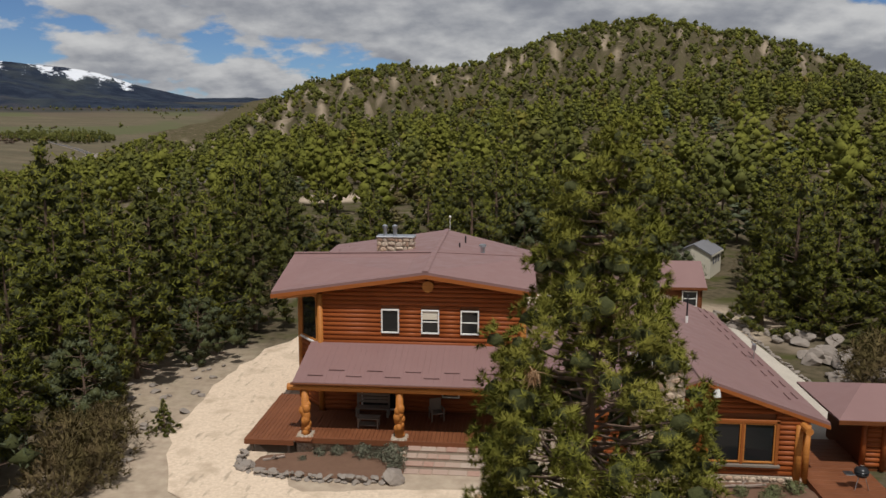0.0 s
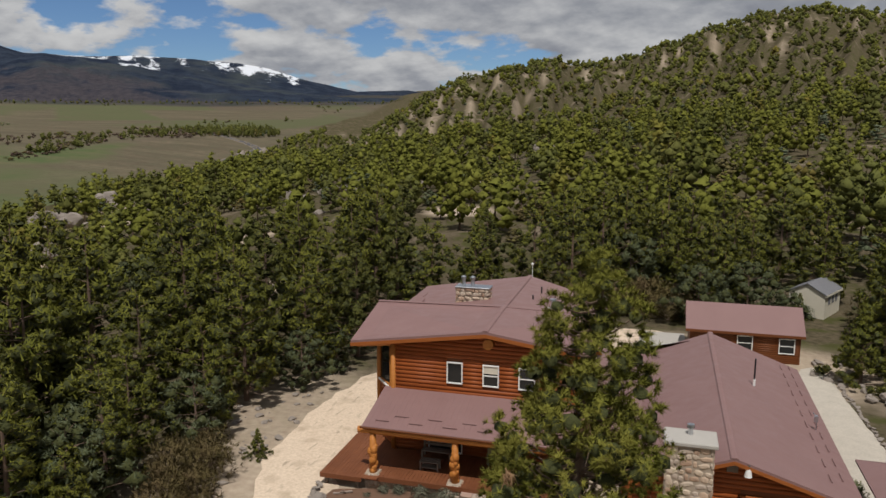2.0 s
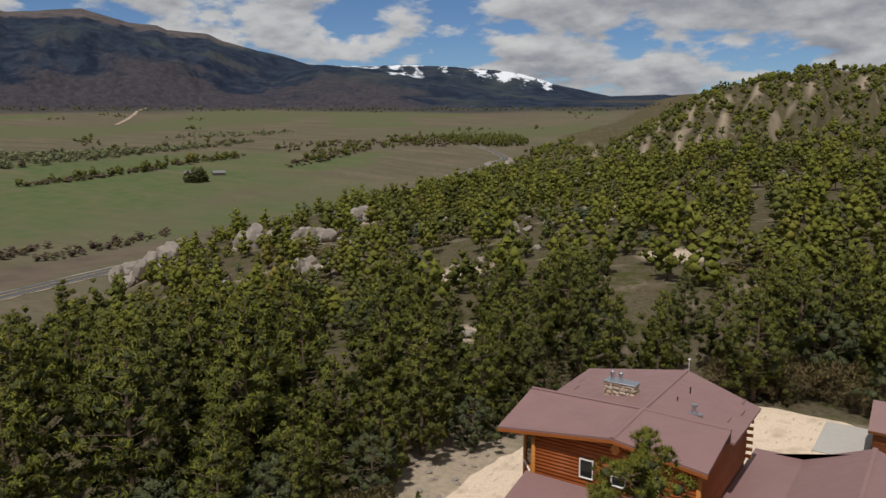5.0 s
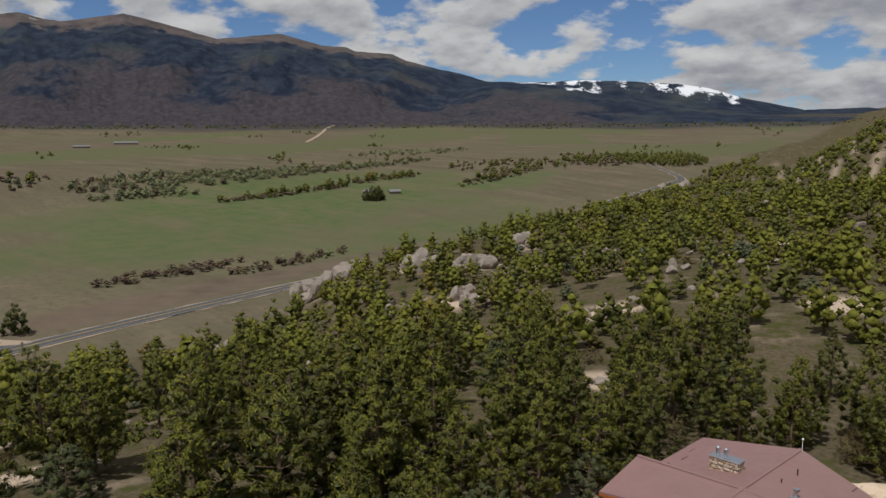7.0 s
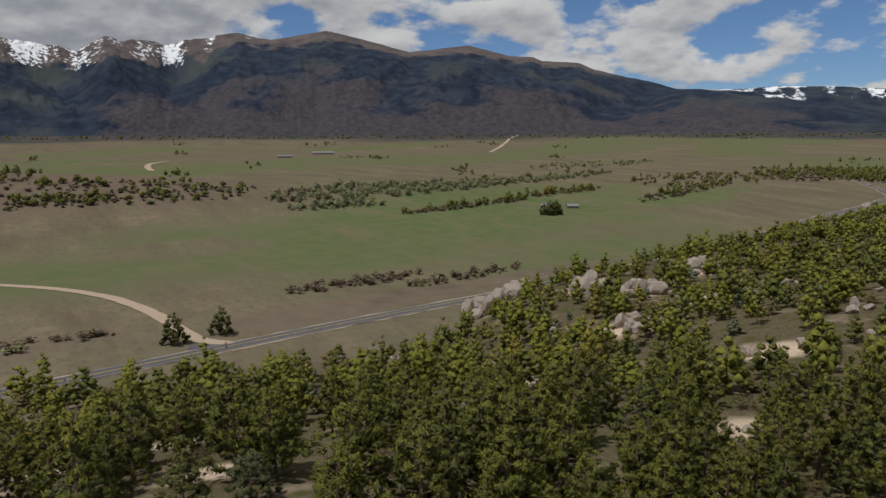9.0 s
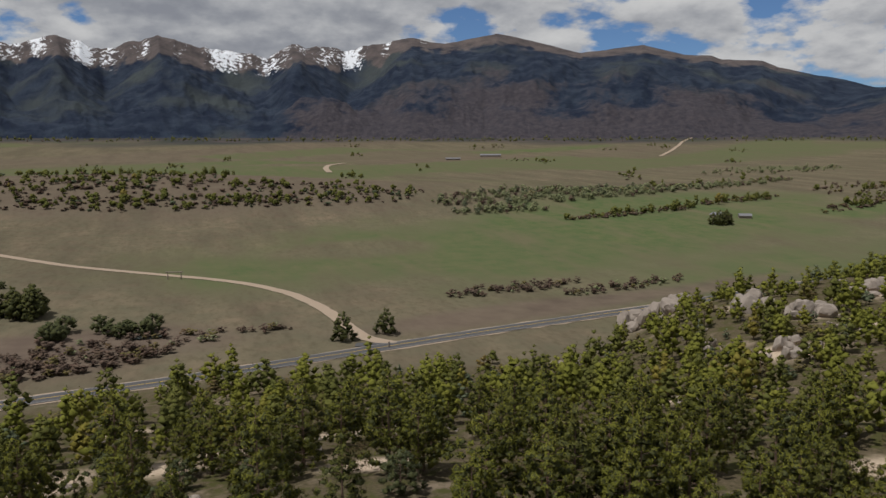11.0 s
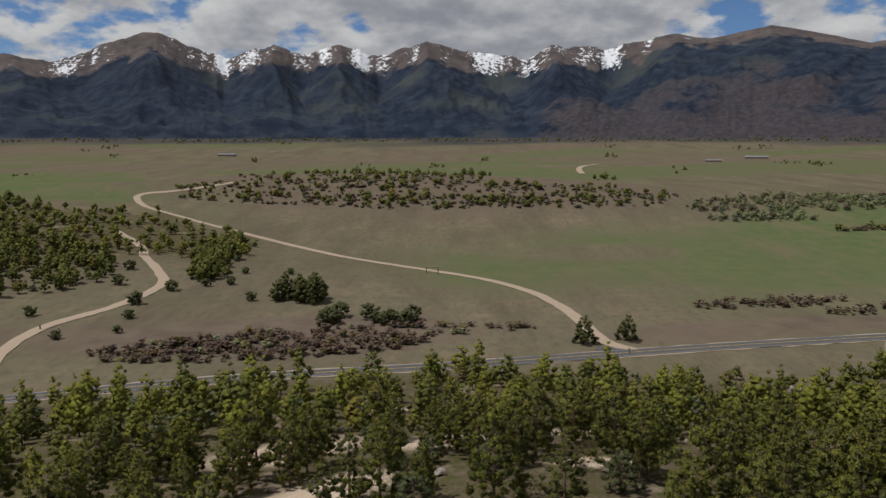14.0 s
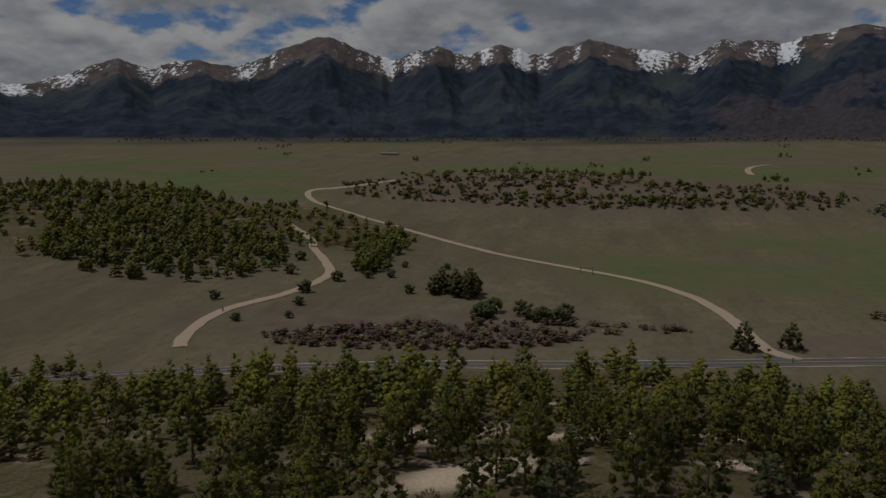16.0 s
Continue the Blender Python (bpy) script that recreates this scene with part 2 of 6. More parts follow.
        w.bump(grain, 0.25, 0.01)
        return w.m
    d["log"] = logwood("stained_log", (0.215, 0.052, 0.012), (0.37, 0.102, 0.024))
    d["logdark"] = logwood("dark_stained_log", (0.11, 0.035, 0.012), (0.19, 0.062, 0.018))
    d["honey"] = logwood("honey_wood", (0.36, 0.13, 0.025), (0.52, 0.21, 0.05))
    d["fascia"] = logwood("fascia_board", (0.26, 0.075, 0.015), (0.36, 0.115, 0.028))
    d["deck"] = logwood("deck_board", (0.15, 0.052, 0.022), (0.22, 0.082, 0.036))
    d["stone"] = Mat("wall_stone", 0.9, 0, 0.2)
    s = d["stone"]
    s.colour(s.mix(s.math("MULTIPLY", s.noise(6, 4), 0.5), s.ramp(s.object_random(), [(0.0, (0.30, 0.18, 0.12)), (0.25, (0.44, 0.27, 0.18)), (0.5, (0.52, 0.41, 0.31)), (0.75, (0.38, 0.31, 0.26)), (1.0, (0.62, 0.51, 0.39))]), (0.56, 0.46, 0.35)))
    s.bump(s.noise(9, 5), 0.6, 0.03)
    d["stone"] = s.m
    d["mortar"] = plain("mortar", (0.30, 0.24, 0.18), (0.42, 0.35, 0.275), 8.0, 0.95)
    d["white"] = plain("white_frame", (0.74, 0.74, 0.71), (0.82, 0.81, 0.78), 3.0, 0.45, bump=0.05)
    gl = Mat("window_glass", 0.04, 0, 0.35)
    gl.colour((0.012, 0.014, 0.016))
    d["glass"] = gl.m
    d["steel"] = plain("galvanised_steel", (0.50, 0.52, 0.55), (0.66, 0.68, 0.71), 5.0, 0.32, 1.0, bump=0.05)
    d["black"] = plain("black_enamel", (0.012, 0.012, 0.013), (0.025, 0.025, 0.027), 5.0, 0.3, bump=0.03)
    d["concrete"] = plain("concrete", (0.34, 0.32, 0.29), (0.46, 0.43, 0.39), 2.0, 0.9)
    d["cream"] = plain("cream_siding", (0.60, 0.55, 0.44), (0.70, 0.65, 0.54), 2.0, 0.6, bump=0.1)
    d["greyshingle"] = plain("grey_shingle", (0.13, 0.13, 0.14), (0.2, 0.2, 0.21), 4.0, 0.9, bump=0.4)
    d["soil"] = plain("garden_soil", (0.10, 0.055, 0.035), (0.2, 0.115, 0.075), 4.0, 0.98, bump=0.9, dist=0.04)
    fl = Mat("flagstone", 0.85, 0, 0.2)
    fl.colour(fl.mix(fl.object_random(), fl.mix(fl.noise(5, 4), (0.30, 0.17, 0.13), (0.42, 0.27, 0.21)), (0.40, 0.32, 0.26)))
    fl.bump(fl.noise(14, 4), 0.4, 0.01)
    d["flag"] = fl.m
    d["greywood"] = plain("weathered_wood", (0.14, 0.11, 0.09), (0.26, 0.22, 0.18), 6.0, 0.85, stretch=(1, 1, 0.3))
    d["twiggrey"] = plain("grey_twigs", (0.20, 0.15, 0.12), (0.36, 0.29, 0.24), 6.0, 0.9)
    d["sage"] = foliage("sage_leaves", (0.12, 0.125, 0.085), (0.2, 0.2, 0.14), (0.24, 0.23, 0.17))
    d["deadneedle"] = foliage("dead_needles", (0.30, 0.17, 0.10), (0.42, 0.27, 0.15), (0.5, 0.36, 0.2))
    d["water"] = plain("creek_water", (0.03, 0.035, 0.035), (0.05, 0.055, 0.05), 1.0, 0.08, bump=0.1)
    return d


MAT = make_materials()


def part(name, bm, material, parent=None, label="", smooth=False):
    """Links a bmesh as one mesh object under a thing or a part."""
    me = bpy.data.meshes.new(name)
    if smooth:
        for f in bm.faces:
            f.smooth = True
    bm.normal_update()
    bm.to_mesh(me)
    bm.free()
    me.materials.append(MAT[material])
    ob = new(name, me)
    ob.parent = parent
    if label:
        tagged(ob, label)
    return ob


def thing(name, label, category, at=(0, 0, 0), turn=0.0, group="", kind=""):
    ob = new(name)
    ob.matrix_basis = pose(*at, 0, 0, turn)
    return tagged(ob, label, category, group, kind)


def mesh_from(name, verts, faces, material, smooth=False):
    me = bpy.data.meshes.new(name)
    v = np.asarray(verts, np.float32)
    f = np.asarray(faces, np.int32)
    me.vertices.add(len(v))
    me.vertices.foreach_set("co", v.ravel())
    me.loops.add(f.size)
    me.loops.foreach_set("vertex_index", f.ravel())
    me.polygons.add(len(f))
    me.polygons.foreach_set("loop_start", np.arange(0, f.size, f.shape[1], dtype=np.int32))
    me.polygons.foreach_set("use_smooth", np.full(len(f), smooth))
    me.materials.append(MAT[material])
    me.update(calc_edges=True)
    return me


def leafy(name, tris, normals, material, dark=None, tint=None):
    """A mesh of loose leaf blades whose shading follows the clump they belong to."""
    t = tris.reshape(-1, 3, 3)
    flip = (np.cross(t[:, 1] - t[:, 0], t[:, 2] - t[:, 0]) * normals[:, 0]).sum(1) < 0
    t = np.where(flip[:, None, None], t[:, [0, 2, 1]], t)
    normals = np.where(flip[:, None, None], normals[:, [0, 2, 1]], normals)
    v = t.reshape(-1, 3)
    me = mesh_from(name, v, np.arange(len(v)).reshape(-1, 3), material, True)
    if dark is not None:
        # faces from index dark on get the shade-coloured heart material
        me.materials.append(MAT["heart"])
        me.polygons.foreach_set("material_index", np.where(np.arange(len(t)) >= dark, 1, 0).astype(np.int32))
    if tint is not None:
        me.attributes.new("tint", "FLOAT", "POINT").data.foreach_set("value", np.repeat(tint, 3).astype(np.float32))
    me.normals_split_custom_set(normals.reshape(-1, 3).astype(np.float32))
    return me


def box(bm, x0, x1, y0, y1, z0, z1, bevel=0.0):
    r = bmesh.ops.create_cube(bm, size=1.0)
    for v in r["verts"]:
        v.co = Vector(((x0 + x1) / 2 + v.co.x * (x1 - x0), (y0 + y1) / 2 + v.co.y * (y1 - y0), (z0 + z1) / 2 + v.co.z * (z1 - z0)))
    if bevel:
        es = {e for v in r["verts"] for e in v.link_edges}
        bmesh.ops.bevel(bm, geom=list(es), offset=bevel, segments=1, affect="EDGES")
    return r["verts"]


def rod(bm, a, b, ra, rb=None, seg=8, caps=True):
    a, b = Vector(a), Vector(b)
    rb = ra if rb is None else rb
    d = b - a
    m = Matrix.Translation((a + b) / 2) @ d.to_track_quat("Z", "Y").to_matrix().to_4x4()
    return bmesh.ops.create_cone(bm, cap_ends=caps, segments=seg, radius1=ra, radius2=rb, depth=d.length, matrix=m)["verts"]


def slab(bm, pts, thick, up=None):
    """A flat panel with thickness from its upper outline (thickness straight down)."""
    top = [bm.verts.new(p) for p in pts]
    bot = [bm.verts.new((p[0], p[1], p[2] - thick)) for p in pts]
    bm.faces.new(top)
    bm.faces.new(bot[::-1])
    n = len(pts)
    for i in range(n):
        bm.faces.new((top[i], bot[i], bot[(i + 1) % n], top[(i + 1) % n]))
    bmesh.ops.recalc_face_normals(bm, faces=bm.faces[:])

# ---------------------------------------------------------------- terrain
def sstep(a, b, v):
    k = np.clip((v - a) / (b - a), 0, 1)
    return k * k * (3 - 2 * k)


def bump(x, y, cx, cy, sl, sr, sf, sb):
    """A hill with its own widths to the left, right, front and back."""
    dx, dy = x - cx, y - cy
    sx, sy = np.where(dx < 0, sl, sr), np.where(dy < 0, sf, sb)
    return np.exp(-0.5 * ((dx / sx) ** 2 + (dy / sy) ** 2))


def rough(x, y):
    return (np.sin(x * 0.021 + 1.3 * np.sin(y * 0.017)) + np.sin(y * 0.026 + 1.7 * np.sin(x * 0.013) + 1)
            + 0.5 * np.sin(x * 0.061 + y * 0.043) + 0.4 * np.sin(y * 0.083 - x * 0.037 + 2))


def bench_edge(y):
    return -186 - 26 * sstep(70, 125, y) - 0.29 * np.maximum(0, y - 110) + 5 * np.sin(y * 0.03) - 0.25 * np.minimum(0, y + 60)


# skyline of the wooded hill behind the house: bearing to the left of +y, rise per thousand
HILL_BEARING = (-45, -30, -24.4, -20.5, -16.4, -13.1, -9.7, -5.9, -2.0, 2.0, 4.8, 8.4, 13.6, 16.8, 21.2, 24.0)
HILL_RISE = (0, 15, 48, 75, 99, 112, 121, 115, 96, 74, 65, 72, 51, 27, -17, -50)


def height(x, y):
    """The lie of the land: valley floor, bench with the house, wooded hills, far slopes."""
    x, y = np.asarray(x, float), np.asarray(y, float)
    s = np.hypot(x, y + 40)
    valley = -28 + 37 * (1 - np.exp(-np.maximum(0, s - 420) / 620)) * sstep(-200, -520, x) + 0.04 * np.maximum(0, s - 1700)
    valley = valley + 26 * bump(x, y, -700, -110, 120, 90, 230, 240) * sstep(-540, -660, x)
    valley = valley + 30 * bump(x, y, -400, -420, 160, 110, 190, 150)
    u = x - bench_edge(y)
    k = sstep(60, 120, y)
    bench = 28 * ((1 - k) * sstep(-12, 165, u) + k * (0.4 * sstep(-8, 30, u) + 0.6 * sstep(0, 190, u)))
    bench = bench * (1 - 0.38 * sstep(170, 560, y) * sstep(80, -120, x))
    r, b = np.hypot(x - 4, y + 38), np.degrees(np.arctan2(4 - x, y + 38))
    crest = np.interp(b, HILL_BEARING, HILL_RISE) / 1000
    reach = np.interp(b, (-12, 4, 10), (1000, 960, 880))
    q = np.clip((r / reach - 0.24) / 0.76, 0, 2)
    slope = np.where(q < 1, 0.5 - 0.5 * np.cos(np.pi * np.minimum(q, 1) ** 1.15), 0.5 + 0.5 * np.cos(np.pi * np.clip((q - 1) / 0.8, 0, 1)))
    gully = 7 * np.sin(b * 1.9 + 0.9 * np.sin(r * 0.008)) + 4 * np.sin(b * 4.3 + 1.2 * np.sin(r * 0.011) + 1)
    hill = np.maximum(0, 9 + reach * crest - valley - bench) * slope + gully * np.clip(slope * (1 - slope) * 4, 0, 1) * sstep(22, 12, b)
    hill = hill + 30 * bump(x, y, 330, 330, 170, 300, 150, 200) + 8 * bump(x, y, 70, 260, 90, 160, 110, 140)
    wild = sstep(34, 90, np.hypot(x - 6, y - 6)) * sstep(-16, 30, u)
    hill = hill * sstep(22, 130, np.hypot(x - 6, y - 6))
    return valley + bench + hill * sstep(-60, 140, u) + rough(x, y) * (1.1 * wild + 0.25 * sstep(300, 900, s))


def ellipse(x, y, cx, cy, rx, ry, turn=0.0, soft=0.35):
    c, s = math.cos(radians(turn)), math.sin(radians(turn))
    dx, dy = x - cx, y - cy
    r = np.hypot((dx * c + dy * s) / rx, (dy * c - dx * s) / ry)
    return sstep(1 + soft, 1 - soft, r + 0.12 * rough(x * 1.7, y * 1.7))


def yard(x, y):
    """Open, sandy ground round the house."""
    a = ellipse(x, y, 3, -2, 17, 34, 0, 0.12)
    b = ellipse(x, y, 8, 22, 19, 11, 0, 0.12)
    return np.maximum.reduce([a, b, 0.8 * ellipse(x, y, -14.5, 2, 4.5, 12, 0, 0.3)])


def clearing(x, y):
    return np.maximum.reduce([ellipse(x, y, -81, -74, 9, 15, 30), ellipse(x, y, -55, -63, 6, 14, 50), ellipse(x, y, -116, 94, 8, 8), ellipse(x, y, -84, -52, 5, 9, 0), ellipse(x, y, -105, -20, 4, 9, 10), ellipse(x, y, -95, 45, 4, 7, 60),
                              ellipse(x, y, -120, -60, 4, 7), ellipse(x, y, -69, -22, 4, 7), ellipse(x, y, -64, 82, 6, 6), ellipse(x, y, -36, 38, 4, 5), ellipse(x, y, -26, 94, 5, 6), ellipse(x, y, -73, 178, 9, 6), ellipse(x, y, -132, 135, 6, 8), ellipse(x, y, -92, -40, 4, 6), ellipse(x, y, -206, 118, 11, 17, 0), ellipse(x, y, -172, 128, 8, 8, 0), ellipse(x, y, -150, 131, 7, 7, 0), ellipse(x, y, -176, 185, 6, 11, 0)])


def scree(x, y):
    """Bare stony streaks that run down the hill."""
    r, b = np.hypot(x - 4, y + 38), np.degrees(np.arctan2(4 - x, y + 38))
    v = np.sin(b * 3.9 + 1.6 * np.sin(r * 0.011) + 1.7 * np.sin(b * 0.9)) + 0.8 * np.sin(b * 7.3 + r * 0.017) + 0.5 * np.sin(r * 0.045 + b * 2)
    low = np.where(b > 9, 430, 560)
    return sstep(0.95, 1.6, v + 0.45 * sstep(9, 14, b) + 0.5 * np.sin(r * 0.021 + 3 * np.sin(b * 0.8))) * sstep(low, low + 120, r) * sstep(1050, 900, r) * sstep(26, 20, b)


def is_wood(x, y):
    u = x - bench_edge(y)
    bench = sstep(-6, 14, u)
    south = ellipse(x, y, -395, -330, 95, 150, 20, 0.2)
    return np.maximum(bench, south)


def fields(x, y):
    """Share of meadow, bare brush, far slope, woodland floor and sand at a place."""
    s = np.hypot(x, y + 40)
    green = np.maximum.reduce([0.85 * ellipse(x, y, -425, 125, 105, 185, 8, 0.4) * (1 - 0.8 * ellipse(x, y, -445, 45, 26, 60, 10, 0.4)), ellipse(x, y, -520, 330, 120, 190, 25, 0.4),
                               0.8 * ellipse(x, y, -300, 250, 60, 130, 20, 0.5), ellipse(x, y, -960, -680, 520, 170, 40, 0.2), ellipse(x, y, -475, 480, 34, 120, 8, 0.25), 0.9 * ellipse(x, y, -1450, 60, 60, 230, 0, 0.3), ellipse(x, y, -1840, 830, 60, 300, 25, 0.3),
                               0.8 * ellipse(x, y, -1150, 10, 160, 420, 0, 0.4), 0.7 * ellipse(x, y, -1500, 1100, 180, 600, 20, 0.4)])
    green = np.maximum(green, 0.55 * sstep(0.6, 1.4, rough(x * 0.35 + 40, y * 0.2)) * sstep(700, 1100, s))
    i, j = np.floor((0.8 * x + 0.6 * y + 40 * np.sin(y * 0.004)) / 210), np.floor((0.8 * y - 0.6 * x) / 520)
    lot = np.modf(np.abs(np.sin(i * 12.9898 + j * 78.233) * 43758.5453))[0]
    plain = sstep(760, 860, s) * (x < -500)
    green = np.maximum(green * (1 - 0.6 * plain * (lot < 0.3)), 0.65 * plain * (lot > 0.74))
    sage = np.maximum.reduce([0.9 * ellipse(x, y, -235, -110, 25, 90, 12), 0.8 * ellipse(x, y, -262, 130, 14, 120, 12), 0.6 * ellipse(x, y, -690, -90, 100, 250, 0)])
    sage = np.maximum(sage, 0.35 * plain * (lot < 0.22))
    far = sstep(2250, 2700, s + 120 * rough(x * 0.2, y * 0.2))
    wood = is_wood(x, y)
    sand = np.maximum(0.85 * yard(x, y), clearing(x, y) * wood)
    sand = np.maximum(sand, 0.62 * scree(x, y))
    return green, sage, far, wood, sand


def build_ground():
    fine = np.radians(np.linspace(-46, 146, 400))
    rest = np.radians(np.linspace(146, 314, 50)[1:-1])
    ang = np.concatenate([fine, rest])
    rad = np.concatenate([[1.5], 4 * 1.026 ** np.arange(0, 336)])
    rad = np.append(rad[rad < 4880], 4880)
    a, r = np.meshgrid(ang, rad)
    x, y = (-np.sin(a) * r).ravel(), (-30 + np.cos(a) * r).ravel()
    z = height(x, y)
    n, k = len(rad), len(ang)
    i, j = np.meshgrid(np.arange(n - 1), np.arange(k), indexing="ij")
    j2 = (j + 1) % k
    faces = np.stack([i * k + j, (i + 1) * k + j, (i + 1) * k + j2, i * k + j2], -1).reshape(-1, 4)
    me = mesh_from("ground", np.stack([x, y, z], 1), faces, "ground", True)
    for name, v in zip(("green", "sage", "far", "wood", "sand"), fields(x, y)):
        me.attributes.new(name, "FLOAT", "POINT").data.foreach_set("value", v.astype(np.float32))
    tagged(new("ground", me), "dry valley grassland, green meadows and stony pine slopes", "ground", kind="structure")


build_ground()

# skyline of the range: bearing to the left of +y in degrees, rise per thousand
SKYLINE = [(11.3, 4), (15.6, 17), (18.4, 24), (22.1, 22), (25.7, 36), (28.2, 49), (30.2, 55), (32.2, 57), (34.5, 60), (36.9, 61), (39.9, 59), (43.6, 61), (45.4, 71), (47.1, 77), (49.3, 87), (50.3, 95), (52.9, 98), (53.5, 103), (55.3, 105), (58.1, 118), (62.4, 110), (65.8, 126), (68.3, 135), (72.1, 123), (74.4, 130), (77.7, 120), (79.4, 113), (81.1, 120), (82.0, 114), (82.9, 122), (84.6, 103), (86.5, 110), (89.2, 114), (91.9, 126), (95.4, 107), (98.0, 123), (100.7, 108), (102.9, 119), (105.9, 104), (107.9, 113), (110.4, 132), (113.5, 116), (116.6, 92), (118.8, 97), (121.0, 94), (122.7, 85), (124.6, 98), (128.0, 75), (131.2, 64)]


def ridge_share(bear):
    """1 on the spur under each summit, 0 in the hollow under each gap of the skyline."""
    at = (65.5, 68.3, 71.4, 74.4, 78.6, 82.2, 86.3, 91.9, 95.4, 98.0, 100.7, 102.9, 106.2, 110.4, 116.0, 119.2, 122.4, 124.6, 128.5, 133)
    share = [k % 2 for k in range(len(at))]          # gap, summit, gap ...
    return np.interp(bear, at, share)


def build_mountains():
    bear = np.concatenate([np.linspace(-14, 9, 40), np.linspace(9.1, 133, 1040), np.linspace(133.3, 160, 46)])
    sb, sv = np.array([p[0] for p in SKYLINE]), np.array([p[1] for p in SKYLINE]) / 1000
    dist = np.concatenate([np.linspace(2780, 4480, 58), np.linspace(4510, 4850, 5)])
    verts, rise, snow, bare, brush = [], [], [], [], []
    jag = np.array([noise.fractal(Vector((b * 0.9, 0.5, 0.2)), 0.9, 2.1, 4) for b in bear])
    crest = np.interp(bear, sb, sv) + 0.0028 * jag * sstep(70, 80, bear) + 0.0006 * jag
    crest = np.where(bear > sb[-1], 0.064 + 0.02 * np.sin((bear - 131.2) * 0.35), crest)
    for d in dist:
        s = (d - 2780) / 1700
        sc = min(s, 1.0)
        swing = np.array([noise.noise(Vector((b * 0.16, s * 2.2, 4.4))) for b in bear]) * 3.2 * (1 - sc)
        ridge = ridge_share(bear + swing)
        spur_top = np.interp(sc, (0, 0.1, 0.25, 0.40, 0.60, 0.78, 0.9, 1), (0, 0.05, 0.16, 0.29, 0.62, 0.72, 0.85, 1))
        hollow = np.interp(sc, (0, 0.3, 0.6, 0.84, 0.93, 1), (0, 0.14, 0.32, 0.50, 0.76, 1))
        rough_range = hollow + (spur_top - hollow) * ridge
        soft_spur = np.array([0.5 + 0.9 * noise.noise(Vector((b * 0.22 + 1.4 * s, s * 0.9, 8.8))) for b in bear])
        soft_range = sc ** 1.55 * 0.94 + 0.06 * sc + (sc ** 0.85 - sc ** 1.55) * np.clip(soft_spur, 0, 1) * 1.1
        near_slope = np.interp(bear, (20, 24, 28, 32, 36, 40, 44), (0.05, 0.12, 0.22, 0.38, 0.58, 0.86, 1.0))
        back_range = near_slope * np.interp(sc, (0, 0.6, 0.72, 0.85, 1), (0, 0.84, 0.74, 0.5, 0)) + np.interp(sc, (0, 0.7, 0.8, 1), (0, 0.02, 0.25, 1))
        soft_range = soft_range + (np.minimum(back_range, 1) - soft_range) * sstep(46, 42, bear)
        fold = np.array([noise.noise(Vector((b * 0.13, s * 11.0, 1.1))) for b in bear]) * 0.055 * float(sstep(0.02, 0.1, sc) * sstep(0.62, 0.35, sc))
        alpine = sstep(72, 79, bear)
        for k, b in enumerate(bear):
            a = radians(b)
            foot, top = 62 + 0.025 * (d - 2780), 36 + crest[k] * 4480
            fine = noise.fractal(Vector((b * 0.8, s * 7.0, 2.2)), 0.9, 2.0, 4)
            ragged = noise.ridged_multi_fractal(Vector((b * 0.55, s * 2.6, 7.7)), 0.8, 2.2, 4, 1.0, 2.0) * 0.5
            g = alpine[k] * rough_range[k] + (1 - alpine[k]) * soft_range[k]
            g = g + fold[k] + sc * (1 - sc) * (0.16 * fine + 0.22 * (ragged - 0.5))
            g = max(0.0, min(g, 1.0 - 0.10 * (1 - sc))) if s <= 1 else 1 - (s - 1) * 3.0
            knob = math.exp(-((b - 80.6) / 3.0) ** 2 - ((s - 0.2) / 0.10) ** 2)
            z = foot - 34 * (1 - min(1, s * 8)) + (top - foot) * g - 2 + 70 * knob
            verts.append((20 - math.sin(a) * d, -40 + math.cos(a) * d, z))
            up = z / max(top, 120)
            rise.append(up)
            peak = max(0.0, (s - 0.70) / 0.30) if s <= 1 else 1.0
            far_range = max(0.0, min(1.0, (10 - abs(b - 33.5)) / 3)) * float(sstep(0.74, 0.82, s))
            bare.append(alpine[k] * max(0.0, min(1.0, (up - 0.66) * 4.0 + 0.35 * fine)) + (1 - alpine[k]) * max(0.0, min(1.0, (up - 0.78) * 4.5 + 0.3 * fine)) * float(sstep(40, 55, b)))
            high = float(sstep(0.60, 0.86, up))
            snow.append(alpine[k] * high * (0.35 + 0.28 * (1 - ridge[k]) + 0.52 * (0.52 - ragged)) + (1 - alpine[k]) * float(sstep(0.84, 0.98, up)) * (0.24 + 0.6 * (0.5 - ragged))
                        + far_range * float(sstep(0.50, 0.80, up)) * (0.40 + 0.62 * fine))
            brush.append(min(1.0, float(sstep(92, 70, b)) * (1.0 - 0.4 * up) * float(sstep(28, 40, b)) + 1.2 * knob))
    n, k = len(dist), len(bear)
    i, j = np.meshgrid(np.arange(n - 1), np.arange(k - 1), indexing="ij")
    faces = np.stack([i * k + j, i * k + j + 1, (i + 1) * k + j + 1, (i + 1) * k + j], -1).reshape(-1, 4)
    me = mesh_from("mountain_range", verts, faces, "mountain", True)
    for name, v in (("rise", rise), ("snow", snow), ("bare", bare), ("brush", brush)):
        me.attributes.new(name, "FLOAT", "POINT").data.foreach_set("value", np.array(v, np.float32))
    tagged(new("mountain_range", me), "dark forested mountain range with snow-streaked bare summits", "mountains", kind="structure")


build_mountains()


